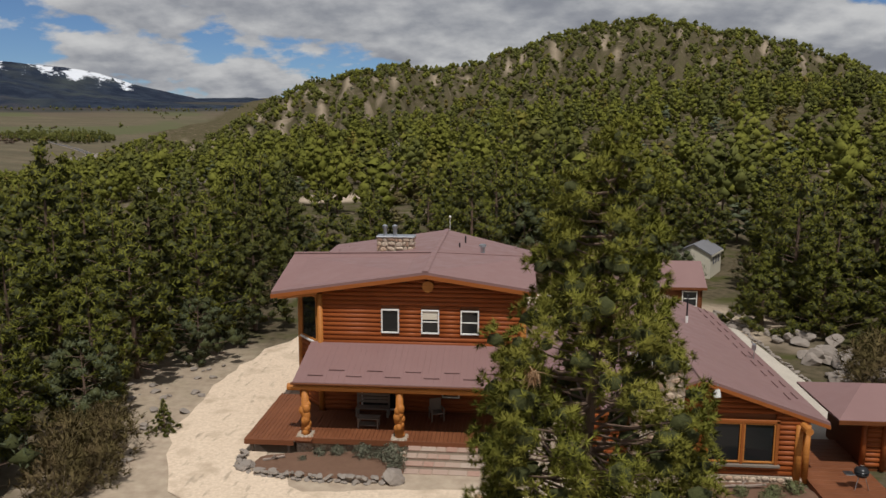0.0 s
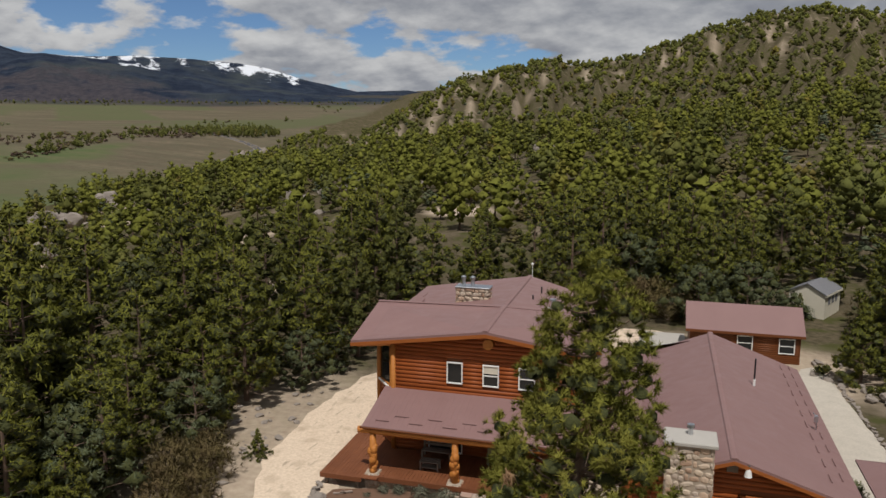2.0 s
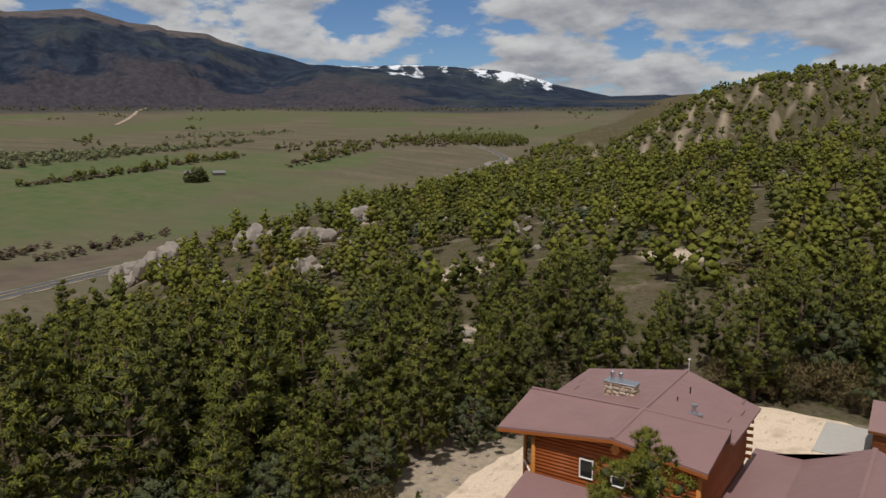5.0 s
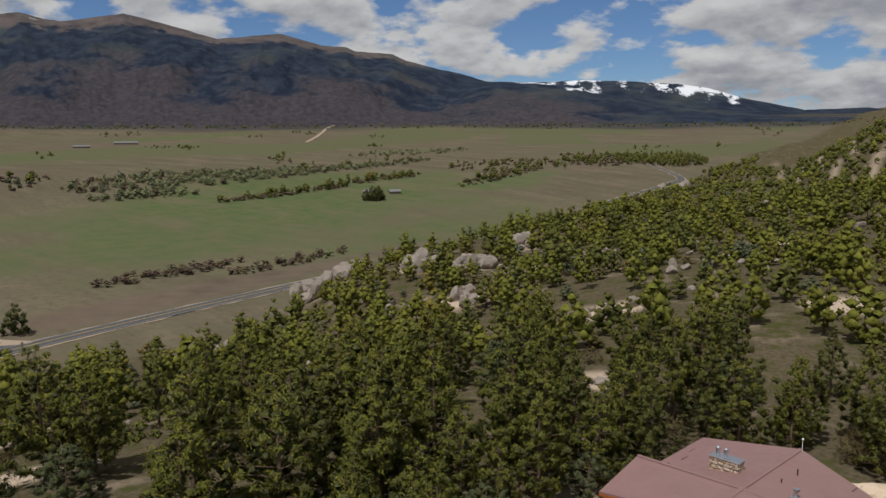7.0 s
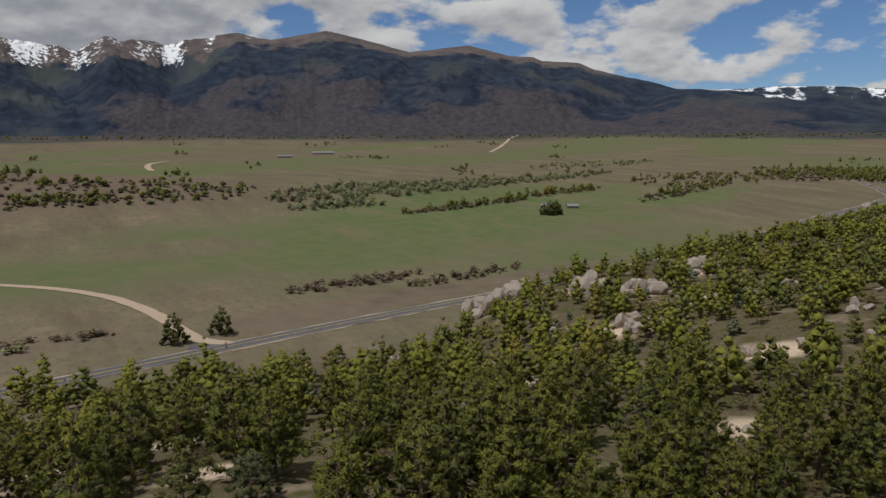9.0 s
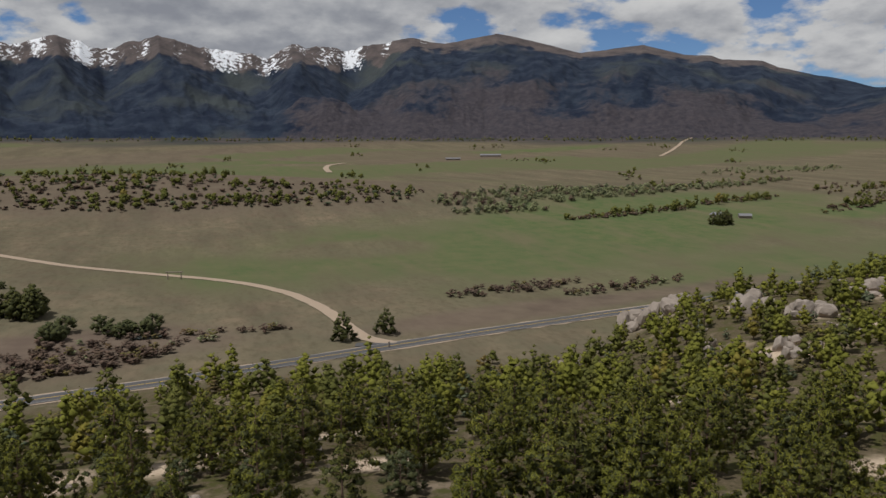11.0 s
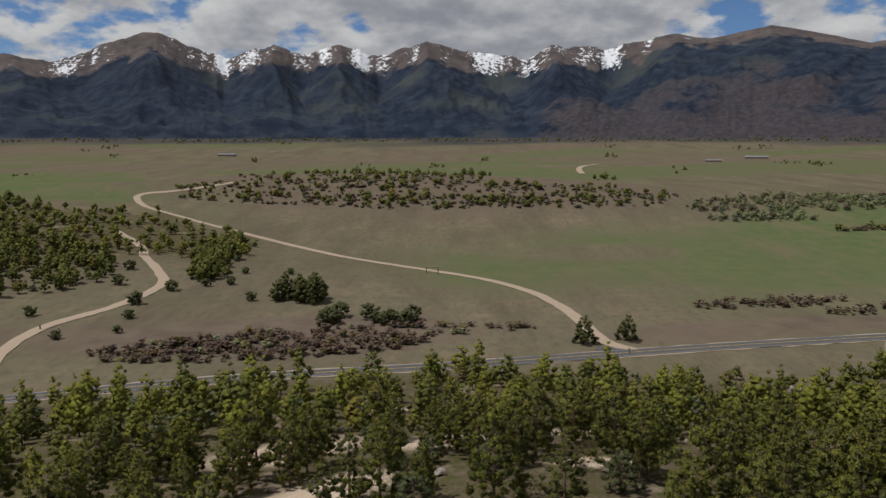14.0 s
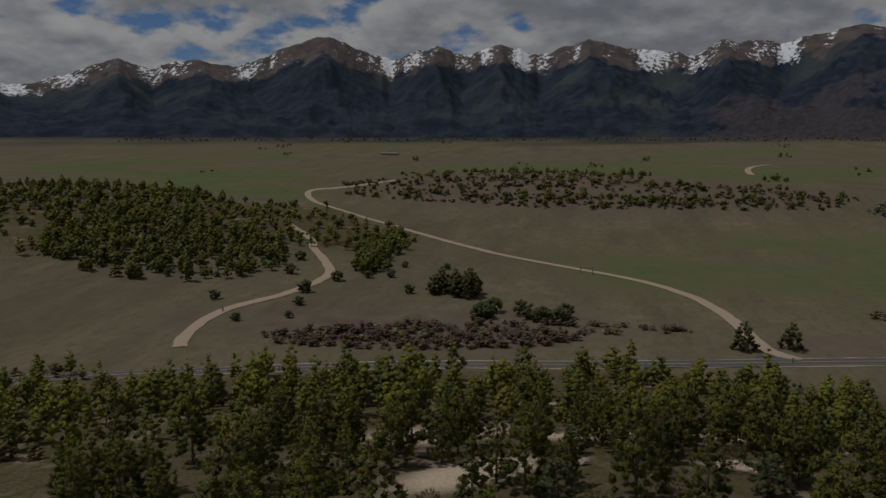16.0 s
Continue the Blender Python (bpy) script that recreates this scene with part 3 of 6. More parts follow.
def spline(pts, step):
    """Points along a smooth line through pts."""
    p = [Vector((*q, 0)) for q in pts]
    p = [p[0] * 2 - p[1]] + p + [p[-1] * 2 - p[-2]]
    out = []
    for i in range(1, len(p) - 2):
        n = max(2, int((p[i + 1] - p[i]).length / step))
        for k in range(n):
            t = k / n
            out.append(0.5 * (2 * p[i] + (p[i + 1] - p[i - 1]) * t + (2 * p[i - 1] - 5 * p[i] + 4 * p[i + 1] - p[i + 2]) * t * t
                              + (3 * p[i] - p[i - 1] - 3 * p[i + 1] + p[i + 2]) * t ** 3))
    return out + [p[-2]]


def ribbon(name, pts, width, material, lift, label, category, step=6.0, offset=0.0, wobble=0.0, kind="structure", parent=None):
    line = spline(pts, step)
    verts = []
    rnd = random.Random(name)
    for i, p in enumerate(line):
        d = (line[min(i + 1, len(line) - 1)] - line[max(i - 1, 0)]).normalized()
        nrm = Vector((-d.y, d.x, 0))
        for e in (-0.5, -0.17, 0.17, 0.5):
            q = p + nrm * (offset + e * width + (rnd.uniform(-wobble, wobble) if abs(e) == 0.5 else 0))
            verts.append((q.x, q.y, float(height(q.x, q.y)) + lift - (0.25 * lift if abs(e) == 0.5 else 0)))
    faces = [(4 * i + k, 4 * i + k + 1, 4 * i + k + 5, 4 * i + k + 4) for i in range(len(line) - 1) for k in range(3)]
    ob = new(name, mesh_from(name, verts, [f[::-1] for f in faces], material, True))
    ob.parent = parent
    return tagged(ob, label, category, kind=kind) if parent is None else ob

# ---------------------------------------------------------------- roads
HIGHWAY = [(-105, -330), (-140, -220), (-177, -125), (-199, -37), (-219, 38), (-233, 99), (-246, 160), (-290, 330), (-345, 510), (-374, 630), (-410, 700), (-600, 860)]
road = ribbon("road", HIGHWAY, 8.0, "asphalt", 0.35, "grey two-lane asphalt road with worn lines", "road", 5.0)
for name, off, w, m in (("edge_line", 3.5, 0.16, "paint_white"), ("edge_line", -3.5, 0.16, "paint_white"), ("centre_line", 0.0, 0.22, "paint_yellow")):
    ribbon(name, HIGHWAY, w, m, 0.42, "", "", 5.0, off, parent=road)
ribbon("road_shoulder", HIGHWAY, 9.6, "dirt", 0.2, "pale gravel shoulder along the asphalt road", "road shoulder", 6.0, wobble=0.8)
ribbon("dirt_road", [(-214, 22), (-226, 12), (-243, 9), (-272, 6), (-297, 1), (-325, -9), (-360, -35), (-409, -102), (-462, -176), (-500, -228), (-545, -274), (-590, -303), (-610, -304), (-622, -282), (-650, -240)],
       5.5, "dirt", 0.3, "pale dirt ranch road across the pasture", "dirt road", 5.0, wobble=0.3)
ribbon("forest_track", [(-185, -188), (-196, -193), (-220, -198), (-241, -196), (-267, -185), (-295, -180), (-315, -181), (-343, -195), (-367, -210), (-392, -222), (-425, -250)],
       5.0, "dirt", 0.3, "pale dirt track winding up between pines", "dirt road", 4.0, wobble=0.4)
ribbon("far_road", [(-1480, 950), (-1640, 1085), (-1850, 1250), (-2110, 1450), (-2420, 1720)], 9.0, "dirt", 1.0, "straight pale dirt road across the far plain", "dirt road", 40.0)
ribbon("far_track", [(-1089, 145), (-1200, 158), (-1310, 182), (-1385, 222)], 9.0, "dirt", 0.8, "pale dirt track bending on the far plain", "dirt road", 20.0)
ribbon("side_track", [(-219, 6), (-216, 16), (-217, 27)], 5.0, "asphalt", 0.3, "grey gravelled turn-out at the junction", "road", 4.0)

# ---------------------------------------------------------------- trees
def unit(v):
    return v / np.maximum(np.linalg.norm(v, axis=-1, keepdims=True), 1e-9)


def blades(rng, at, out, count, length, width, spread):
    """Thin needle blades that fan out from each point of at along out, and a shading direction for each."""
    n = len(at)
    c = np.repeat(at, count, 0)
    o = np.repeat(out, count, 0)
    d = unit(o + rng.normal(0, spread, (n * count, 3)))
    side = unit(np.cross(d, rng.normal(0, 1, (n * count, 3))))
    ln = length * rng.uniform(0.6, 1.2, (n * count, 1))
    w = width * rng.uniform(0.7, 1.3, (n * count, 1))
    v = np.stack([c - side * w * 0.5, c + side * w * 0.5, c + d * ln + side * w * 0.3], 1)
    nrm = unit(unit(o) * 0.9 + d * 0.5 + rng.normal(0, 0.3, (n * count, 3)))
    return v, np.repeat(nrm[:, None], 3, 1)


def solid(kind):
    """Unit triangles of a small solid, for the dense heart of a needle clump."""
    bm = bmesh.new()
    if kind == "fine":
        bmesh.ops.create_icosphere(bm, subdivisions=1, radius=1.0)
    else:
        for q in ((1, 0, 0), (0, 1, 0), (-1, 0, 0), (0, -1, 0), (0, 0, 1), (0, 0, -1)):
            bm.verts.new(q)
        w = list(bm.verts)
        for i in range(4):
            bm.faces.new((w[i], w[(i + 1) % 4], w[4]))
            bm.faces.new((w[(i + 1) % 4], w[i], w[5]))
    bm.verts.ensure_lookup_table()
    bm.verts.index_update()
    v, f = np.array([q.co[:] for q in bm.verts]), np.array([[q.index for q in g.verts] for g in bm.faces])
    bm.free()
    return v, f


SOLID = {"fine": solid("fine"), "coarse": solid("coarse")}


def both(a, b):
    return np.concatenate([a[0], b[0]]), np.concatenate([a[1], b[1]])


def crown_points(rng, h, base, reach, limbs, per_limb, shape):
    """Tuft places of a crown in limb-end clumps, with the direction in which each tuft points."""
    at, out, ends = [], [], []
    for k in range(limbs):
        f = (k + rng.uniform(0, 1)) / limbs
        z = base + (h - base) * f ** 0.95
        if shape == "pine":
            r = reach * (1 - f) ** 0.46 * (0.62 + 0.38 * min(1, f * 4 + 0.2)) + 0.12
        elif shape == "fir":
            r = reach * (1 - f) ** 0.72 + 0.1
        else:
            r = reach * math.sin(math.pi * (0.12 + 0.85 * f)) ** 0.6
        r *= rng.uniform(0.62, 1.15)
        a = k * 2.399 + rng.normal(0, 0.4)
        rise = (0.05 + 0.5 * f) * r * rng.uniform(0.4, 1.2)
        e = np.array([math.cos(a) * r, math.sin(a) * r, rise])
        o = np.array([0, 0, z])
        ends.append((o, o + e))
        many = max(2, int(round(per_limb * (0.45 + 0.85 * r / reach))))
        s = rng.uniform(0.35, 1.0, many) ** 0.6
        p = o + e * s[:, None] + rng.normal(0, 1, (many, 3)) * (0.10 + 0.12 * r) * np.array([1, 1, 0.55])
        p[:, 2] -= 0.10 * r * s ** 2 * (1 - f)
        mid = o + e * 0.72 - np.array([0, 0, 0.25 * r])
        at.append(p)
        out.append(unit(unit(p - mid) * 0.8 + unit(e) * 0.5 + np.array([0, 0, 0.45])))
    return np.concatenate(at), np.concatenate(out), ends


def crown_clumps(rng, h, base, reach, n, shape):
    """Needle clumps that fill out one crown: their centres, radii and the way out of the crown at each."""
    f = (np.arange(n) + rng.uniform(0, 1, n)) / n
    f = 1 - (1 - f) ** (0.62 if shape != "round" else 0.9)
    if shape == "pine":
        env = (1 - f) ** 0.58 * (0.60 + 0.40 * np.minimum(1, f * 3.2 + 0.1))
    elif shape == "fir":
        env = (1 - f) ** 0.82
    else:
        env = np.sin(np.pi * (0.14 + 0.82 * f)) ** 0.6
    a = np.arange(n) * 2.399 + rng.normal(0, 0.35, n)
    p1, p2, p3 = rng.uniform(0, 6.28, 3)
    lobe = 0.86 + 0.17 * np.sin(2 * a + p1 + 5 * f) + 0.13 * np.sin(3 * a + p2 - 7 * f) + 0.12 * np.sin(13 * f + p3)
    size = 1.75 * reach / math.sqrt(n) * rng.uniform(0.72, 1.25, n) * (0.70 + 0.42 * env)
    r = np.maximum(0, reach * env * lobe * np.where(rng.uniform(0, 1, n) < 0.8, rng.uniform(0.72, 1.05, n), rng.uniform(0.2, 0.7, n)) - 0.32 * size)
    z = base + 0.5 * size + (h - base - 0.7 * size) * f
    c = np.stack([np.cos(a) * r, np.sin(a) * r, z], 1)
    way = unit(np.stack([np.cos(a) * (r + 0.15), np.sin(a) * (r + 0.15), (f - 0.35) * reach * 0.9 + 0.2], 1))
    return c, size, way


def clump_blades(rng, c, size, way, count, length, width):
    """Blades that cover each clump like a dome, longest towards the light."""
    n = len(c)
    d = unit(rng.normal(0, 1, (n, count, 3)) + 0.75 * way[:, None] + np.array([0, 0, 0.35]))
    side = unit(np.cross(d, rng.normal(0, 1, d.shape)))
    rad = size[:, None, None] * rng.uniform(0.55, 1.0, (n, count, 1))
    tip = c[:, None] + d * rad * np.array([1, 1, 0.78])
    lie = unit(d + rng.normal(0, 0.55, d.shape))
    ln, w = length * rng.uniform(0.6, 1.2, (n, count, 1)), width * rng.uniform(0.6, 1.3, (n, count, 1))
    root = tip - lie * ln
    v = np.stack([root - side * w * 0.5, root + side * w * 0.5, tip + side * w * 0.15], 2).reshape(-1, 3, 3)
    nrm = unit(d * 0.75 + 0.45 * way[:, None] + rng.normal(0, 0.28, d.shape)).reshape(-1, 3)
    return v, np.repeat(nrm[:, None], 3, 1)


def clump_hearts(rng, c, size, way, kind, fat):
    """The dense, uneven inside of each clump."""
    v, f = SOLID[kind]
    n = len(c)
    w = v[None] * rng.uniform(0.75, 1.2, (n, len(v), 1)) * (size * fat)[:, None, None] * np.array([1, 1, 0.8]) + c[:, None]
    nrm = unit(v[None] * 0.8 + 0.4 * way[:, None] + rng.normal(0, 0.2, (n, len(v), 3)))
    return w[:, f].reshape(-1, 3, 3), nrm[:, f].reshape(-1, 3, 3)


def tree_meshes(seed, h, base, reach, clumps, count, length, width, shape="pine", leaf="pine", bare=0, fat=0.6):
    """Crown and trunk meshes of one tree."""
    rng = np.random.default_rng(seed)
    c, size, way = crown_clumps(rng, h, base, reach, clumps, shape)
    b = clump_blades(rng, c, size, way, count, length, width)
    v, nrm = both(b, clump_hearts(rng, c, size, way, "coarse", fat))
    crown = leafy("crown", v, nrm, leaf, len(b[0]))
    bm = bmesh.new()
    lean = rng.normal(0, 0.012, 2)
    p0, r0 = Vector((0, 0, -0.6)), 0.016 * h + 0.05
    for k in range(1, 5):
        p1 = Vector((lean[0] * h * k / 4, lean[1] * h * k / 4, h * 0.95 * k / 4))
        r1 = max((0.016 * h + 0.05) * (1 - 0.24 * k), 0.02)
        rod(bm, p0, p1, r0, r1, 7, k == 4)
        p0, r0 = p1, r1
    for e in c[::2]:
        rod(bm, (0, 0, max(0.1, e[2] - 0.25 * math.hypot(e[0], e[1]) - 0.1)), e, 0.012 + 0.014 * reach / 3, 0.008, 4, False)
    for k in range(bare):
        a, z = rng.uniform(0, 6.28), max(base, 1.0) * rng.uniform(0.5, 1.3)
        q = Vector((0, 0, z))
        rod(bm, q, q + Vector((math.cos(a), math.sin(a), -0.15)) * reach * rng.uniform(0.3, 0.7), 0.03, 0.006, 4, False)
    me = bpy.data.meshes.new("trunk")
    bm.to_mesh(me)
    bm.free()
    me.materials.append(MAT["bark"])
    return crown, me


def plant(kind, meshes, x, y, turn, size, label, group, tall=1.0, sink=0.1):
    t = thing(kind, label, "tree", (x, y, float(height(x, y)) - sink), turn, group)
    t.scale = (size, size, size * tall)
    for name, me in zip(("crown", "trunk"), meshes):
        o = new(name, me)
        o.parent = t
    return t


def clear_of(x, y):
    """Where no wild tree stands: house, drive, yard, roads, the flown corridor."""
    if -14.2 < x < 23 and -75 < y < 24:
        return True
    if -6 < x < 24 and 20 < y < 33.5:
        return True
    if 19 < x < 27 and 30 < y < 46:
        return True
    if y < -18 and x > -16:
        return True
    if y < 14 and x > 18:
        return True
    if 19 < x < 30 and -8 < y < 22:
        return True
    return -13.5 < x < -9 and 5 < y < 14


def hill_front(x, y):
    """On the side of the hill that faces the house, or just over its crest."""
    r, b = math.hypot(x - 4, y + 38), math.degrees(math.atan2(4 - x, y + 38))
    return b > 24 or r < float(np.interp(b, (-12, 4, 10), (1030, 990, 910)))


def scatter(seed, step, lo, hi, keep):
    """Jittered places in woodland between two distances from the house's foreground."""
    rng = np.random.default_rng(seed)
    g = np.arange(-hi - 60, hi + 60, step)
    x, y = np.meshgrid(g, g)
    x = (x + rng.uniform(-0.48, 0.48, x.shape) * step).ravel()
    y = (y + rng.uniform(-0.48, 0.48, y.shape) * step).ravel()
    d, b = np.hypot(x - 8, y + 40), np.degrees(np.arctan2(-(x - 30), y + 44))
    b0 = np.degrees(np.arctan2(-(x - 4), y + 38))
    w = is_wood(x, y) * (1 - clearing(x, y)) * (1 - 0.95 * scree(x, y)) * np.where(d > 420, 0.9, 1.0)
    thin = 0.52 + 0.48 * np.clip(rough(x * 2.1 + 30, y * 2.1) * 0.6 + 0.6, 0, 1)
    ok = (d > lo) & (d <= hi) & (np.maximum(b, b0) > -34) & (np.minimum(b, b0) < 140) & (rng.uniform(0, 1, x.shape) < w * thin * keep)
    return [(float(p), float(q), float(e)) for p, q, e in zip(x[ok], y[ok], d[ok])]


PINES = [tree_meshes(11 + k, 9.8 + 1.2 * (k % 3), 0.9 + 0.5 * (k % 2), 4.0 + 0.35 * (k % 3), 100, 44, 0.46, 0.13, "pine", "pine", bare=7) for k in range(5)]
DARKS = [tree_meshes(31 + k, 11.0, 0.5, 3.9, 95, 48, 0.42, 0.115, "fir", "pinedark") for k in range(2)]
JUNIPERS = [tree_meshes(41 + k, 4.8, 0.1, 2.7, 56, 48, 0.28, 0.09, "round", "juniper") for k in range(2)]
OAKS = [tree_meshes(51 + k, 3.4, 0.1, 2.7, 44, 46, 0.40, 0.045, "round", "oak", fat=0.3) for k in range(2)]


def near_wood():
    rng = random.Random(5)
    spots = sorted(scatter(3, 6.9, 14, 190, 1.0), key=lambda s: s[2])
    spots = [s for s in spots if not clear_of(s[0], s[1])]
    near, left = spots[:185], spots[185:]
    for x, y, d in near:
        k, turn, size = rng.random(), rng.uniform(0, 360), rng.uniform(0.70, 1.22)
        if k < 0.62:
            plant("ponderosa_pine", rng.choice(PINES), x, y, turn, size, "tall green ponderosa pine with a bare lower trunk", "pines round the house", rng.uniform(0.9, 1.15))
        elif k < 0.76:
            plant("fir_tree", rng.choice(DARKS), x, y, turn, size * 0.95, "dark green conical fir on the stony slope", "firs round the house")
        elif k < 0.87:
            plant("juniper", rng.choice(JUNIPERS), x, y, turn, size, "grey-green bushy juniper among pines", "junipers round the house")
        else:
            plant("scrub_oak", rng.choice(OAKS), x, y, turn, size, "brown leafless scrub oak thicket under pines", "scrub oaks round the house")
    return left


FAR_NEAR = near_wood()


def wood_stuff(name, spots, seed, limbs, count, length, width, mix, label, category, tall=(7.6, 11.8), reach=(3.5, 4.7), shape="pine", fat=0.72):
    """One stretch of many small trees, each with a trunk and a crown of blades."""
    rng = np.random.default_rng(seed)
    rnd = random.Random(seed)
    kinds = []
    for k in range(8):
        h = rng.uniform(*tall)
        c, size, way = crown_clumps(rng, h, h * rng.uniform(0.04, 0.16), rng.uniform(*reach), limbs, "fir" if k == 7 and shape == "pine" else shape)
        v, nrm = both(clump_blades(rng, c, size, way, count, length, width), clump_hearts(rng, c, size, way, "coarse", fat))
        bole = np.array([(-0.2, 0, -0.8), (0.2, 0, -0.8), (0, 0, h * 0.9), (0, -0.2, -0.8), (0, 0.2, -0.8), (0, 0, h * 0.9)])
        kinds.append((v, nrm, bole))
    by = collections.defaultdict(list)
    trunks = []
    for x, y, d in spots:
        v, nrm, bole = kinds[rnd.randrange(len(kinds))]
        a, s = rnd.uniform(0, 6.28), rnd.uniform(0.5, 1.0) + 0.4 * rnd.random() ** 3
        turn = np.array([[math.cos(a), -math.sin(a), 0], [math.sin(a), math.cos(a), 0], [0, 0, 1]])
        m = turn * s @ np.diag([1, 1, rnd.uniform(0.85, 1.12)])
        o = np.array([x, y, float(height(x, y)) - 0.1])
        q, leaf = rnd.random(), mix[-1][1]
        for share, mat in mix:
            if q < share:
                leaf = mat
                break
        if leaf in ("oak", "twig", "willow"):
            m = m @ np.diag([0.8, 0.8, 0.42])
        elif leaf == "juniper":
            m = m @ np.diag([0.75, 0.75, 0.5])
        by[leaf].append((v @ m.T + o, nrm @ turn.T, np.full(len(v), rnd.random())))
        trunks.append(bole @ m.T + o)
    top = tagged(new(name), label, category, kind="stuff")
    for leaf, vs in by.items():
        o = new("crown_mass", leafy("crown_mass", np.concatenate([q[0] for q in vs]), np.concatenate([q[1] for q in vs]), leaf, None, np.concatenate([q[2] for q in vs])))
        o.parent = top
    v = np.concatenate(trunks)
    o = new("trunk_mass", mesh_from("trunk_mass", v, np.arange(len(v)).reshape(-1, 3), "bark"))
    o.parent = top
    return top


MIX = [(0.50, "pine"), (0.76, "pinedark"), (0.86, "juniper"), (1.0, "oak")]
wood_stuff("pine_wood", FAR_NEAR, 71, 28, 16, 0.62, 0.22, MIX, "mixed pine wood on the stony bench", "woodland", fat=0.66)
wood_stuff("bench_wood", scatter(13, 7.7, 190, 430, 1.0), 73, 15, 15, 0.8, 0.36, MIX, "pine and juniper wood on the slope", "woodland", fat=0.58)
wood_stuff("hill_wood", [p for p in scatter(17, 8.6, 430, 1060, 1.0) if hill_front(p[0], p[1])], 79, 7, 7, 0.9, 0.5, [(0.60, "pinedark"), (0.86, "pine"), (0.93, "juniper"), (1.0, "oak")],
           "dense pines covering the far hills", "woodland", (4.6, 7.2), (2.6, 3.6), "round", 0.68)

# ---------------------------------------------------------------- building kit
def half_log(length, r=0.117):
    """A half-round log course along +x, flat back at y=0, round face towards -y."""
    bm = bmesh.new()
    ring = [(-math.sin(radians(a)) * 0.085, -math.cos(radians(a)) * r) for a in (4, 40, 75, 105, 140, 176)]
    ends = []
    for x in (0, length):
        ends.append([bm.verts.new((x, y, z)) for y, z in ring])
    for k in range(5):
        f = bm.faces.new((ends[0][k], ends[0][k + 1], ends[1][k + 1], ends[1][k]))
        f.smooth = True
    bm.faces.new(ends[0][::-1])
    bm.faces.new(ends[1])
    bmesh.ops.recalc_face_normals(bm, faces=bm.faces[:])
    return bm


LOG_MESH = {}


def log_piece(parent, a, b, z, material):
    a, b = Vector((*a, 0)), Vector((*b, 0))
    n = round((b - a).length, 2)
    if n < 0.12:
        return
    key = (n, material)
    if key not in LOG_MESH:
        bm = half_log(n)
        me = bpy.data.meshes.new("log")
        bm.to_mesh(me)
        bm.free()
        me.materials.append(MAT[material])
        LOG_MESH[key] = me
    o = new("log", LOG_MESH[key])
    o.parent = parent
    o.matrix_basis = Matrix.Translation((a.x, a.y, z)) @ Matrix.Rotation(math.atan2(b.y - a.y, b.x - a.x), 4, "Z")


def log_wall(parent, p, q, z0, z1, openings=(), top=None, material="log", pitch=0.235):
    """Log courses on the outer face from p to q (outer side to the right of the way), cut at openings (s0, s1, z0, z1)."""
    p, q = Vector(p), Vector(q)
    length = (q - p).length
    d = (q - p) / length
    z = z0 + pitch / 2
    while z < z1:
        spans = [(0.0, length)]
        if top:
            s = [k * length / 60 for k in range(61) if top(k * length / 60) > z + pitch * 0.5]
            spans = [(min(s), max(s))] if s else []
        for a, b, lo, hi in openings:
            if lo - pitch * 0.45 < z < hi + pitch * 0.45:
                spans = [t for s0, s1 in spans for t in ((s0, min(s1, a)), (max(s0, b), s1)) if t[1] - t[0] > 0.1]
        for a, b in spans:
            log_piece(parent, p + d * a, p + d * b, z, material)
        z += pitch


def window(parent, x0, x1, z0, z1, y, sash=True, frame="white", name="window", m=None):
    """A window in a wall that faces -y; m moves it elsewhere."""
    w = new(name)
    w.parent = parent
    if m is not None:
        w.matrix_basis = m
    t = 0.07
    for a, b, c, d in ((x0, x1, z1 - t, z1), (x0, x1, z0, z0 + t), (x0, x0 + t, z0 + t, z1 - t), (x1 - t, x1, z0 + t, z1 - t)):
        bm = bmesh.new()
        box(bm, a, b, y - 0.13, y + 0.05, c, d, 0.008)
        part("frame", bm, frame, w)
    if sash:
        bm = bmesh.new()
        box(bm, x0 + t, x1 - t, y - 0.09, y + 0.02, (z0 + z1) / 2 - 0.025, (z0 + z1) / 2 + 0.025)
        part("sash_bar", bm, frame, w)
    bm = bmesh.new()
    box(bm, x0 + t, x1 - t, y - 0.05, y - 0.03, z0 + t, z1 - t)
    part("pane", bm, "glass", w)
    return w


def make_stones():
    out = []
    for k in range(7):
        bm = bmesh.new()
        bmesh.ops.create_icosphere(bm, subdivisions=1, radius=0.5)
        r = random.Random(100 + k)
        for v in bm.verts:
            v.co = Vector((max(-0.42, min(0.42, v.co.x * r.uniform(0.85, 1.25))), v.co.y * 0.8, max(-0.42, min(0.42, v.co.z * r.uniform(0.85, 1.25)))))
        me = bpy.data.meshes.new("stone")
        bm.to_mesh(me)
        bm.free()
        me.materials.append(MAT["stone"])
        out.append(me)
    return out


STONES = make_stones()


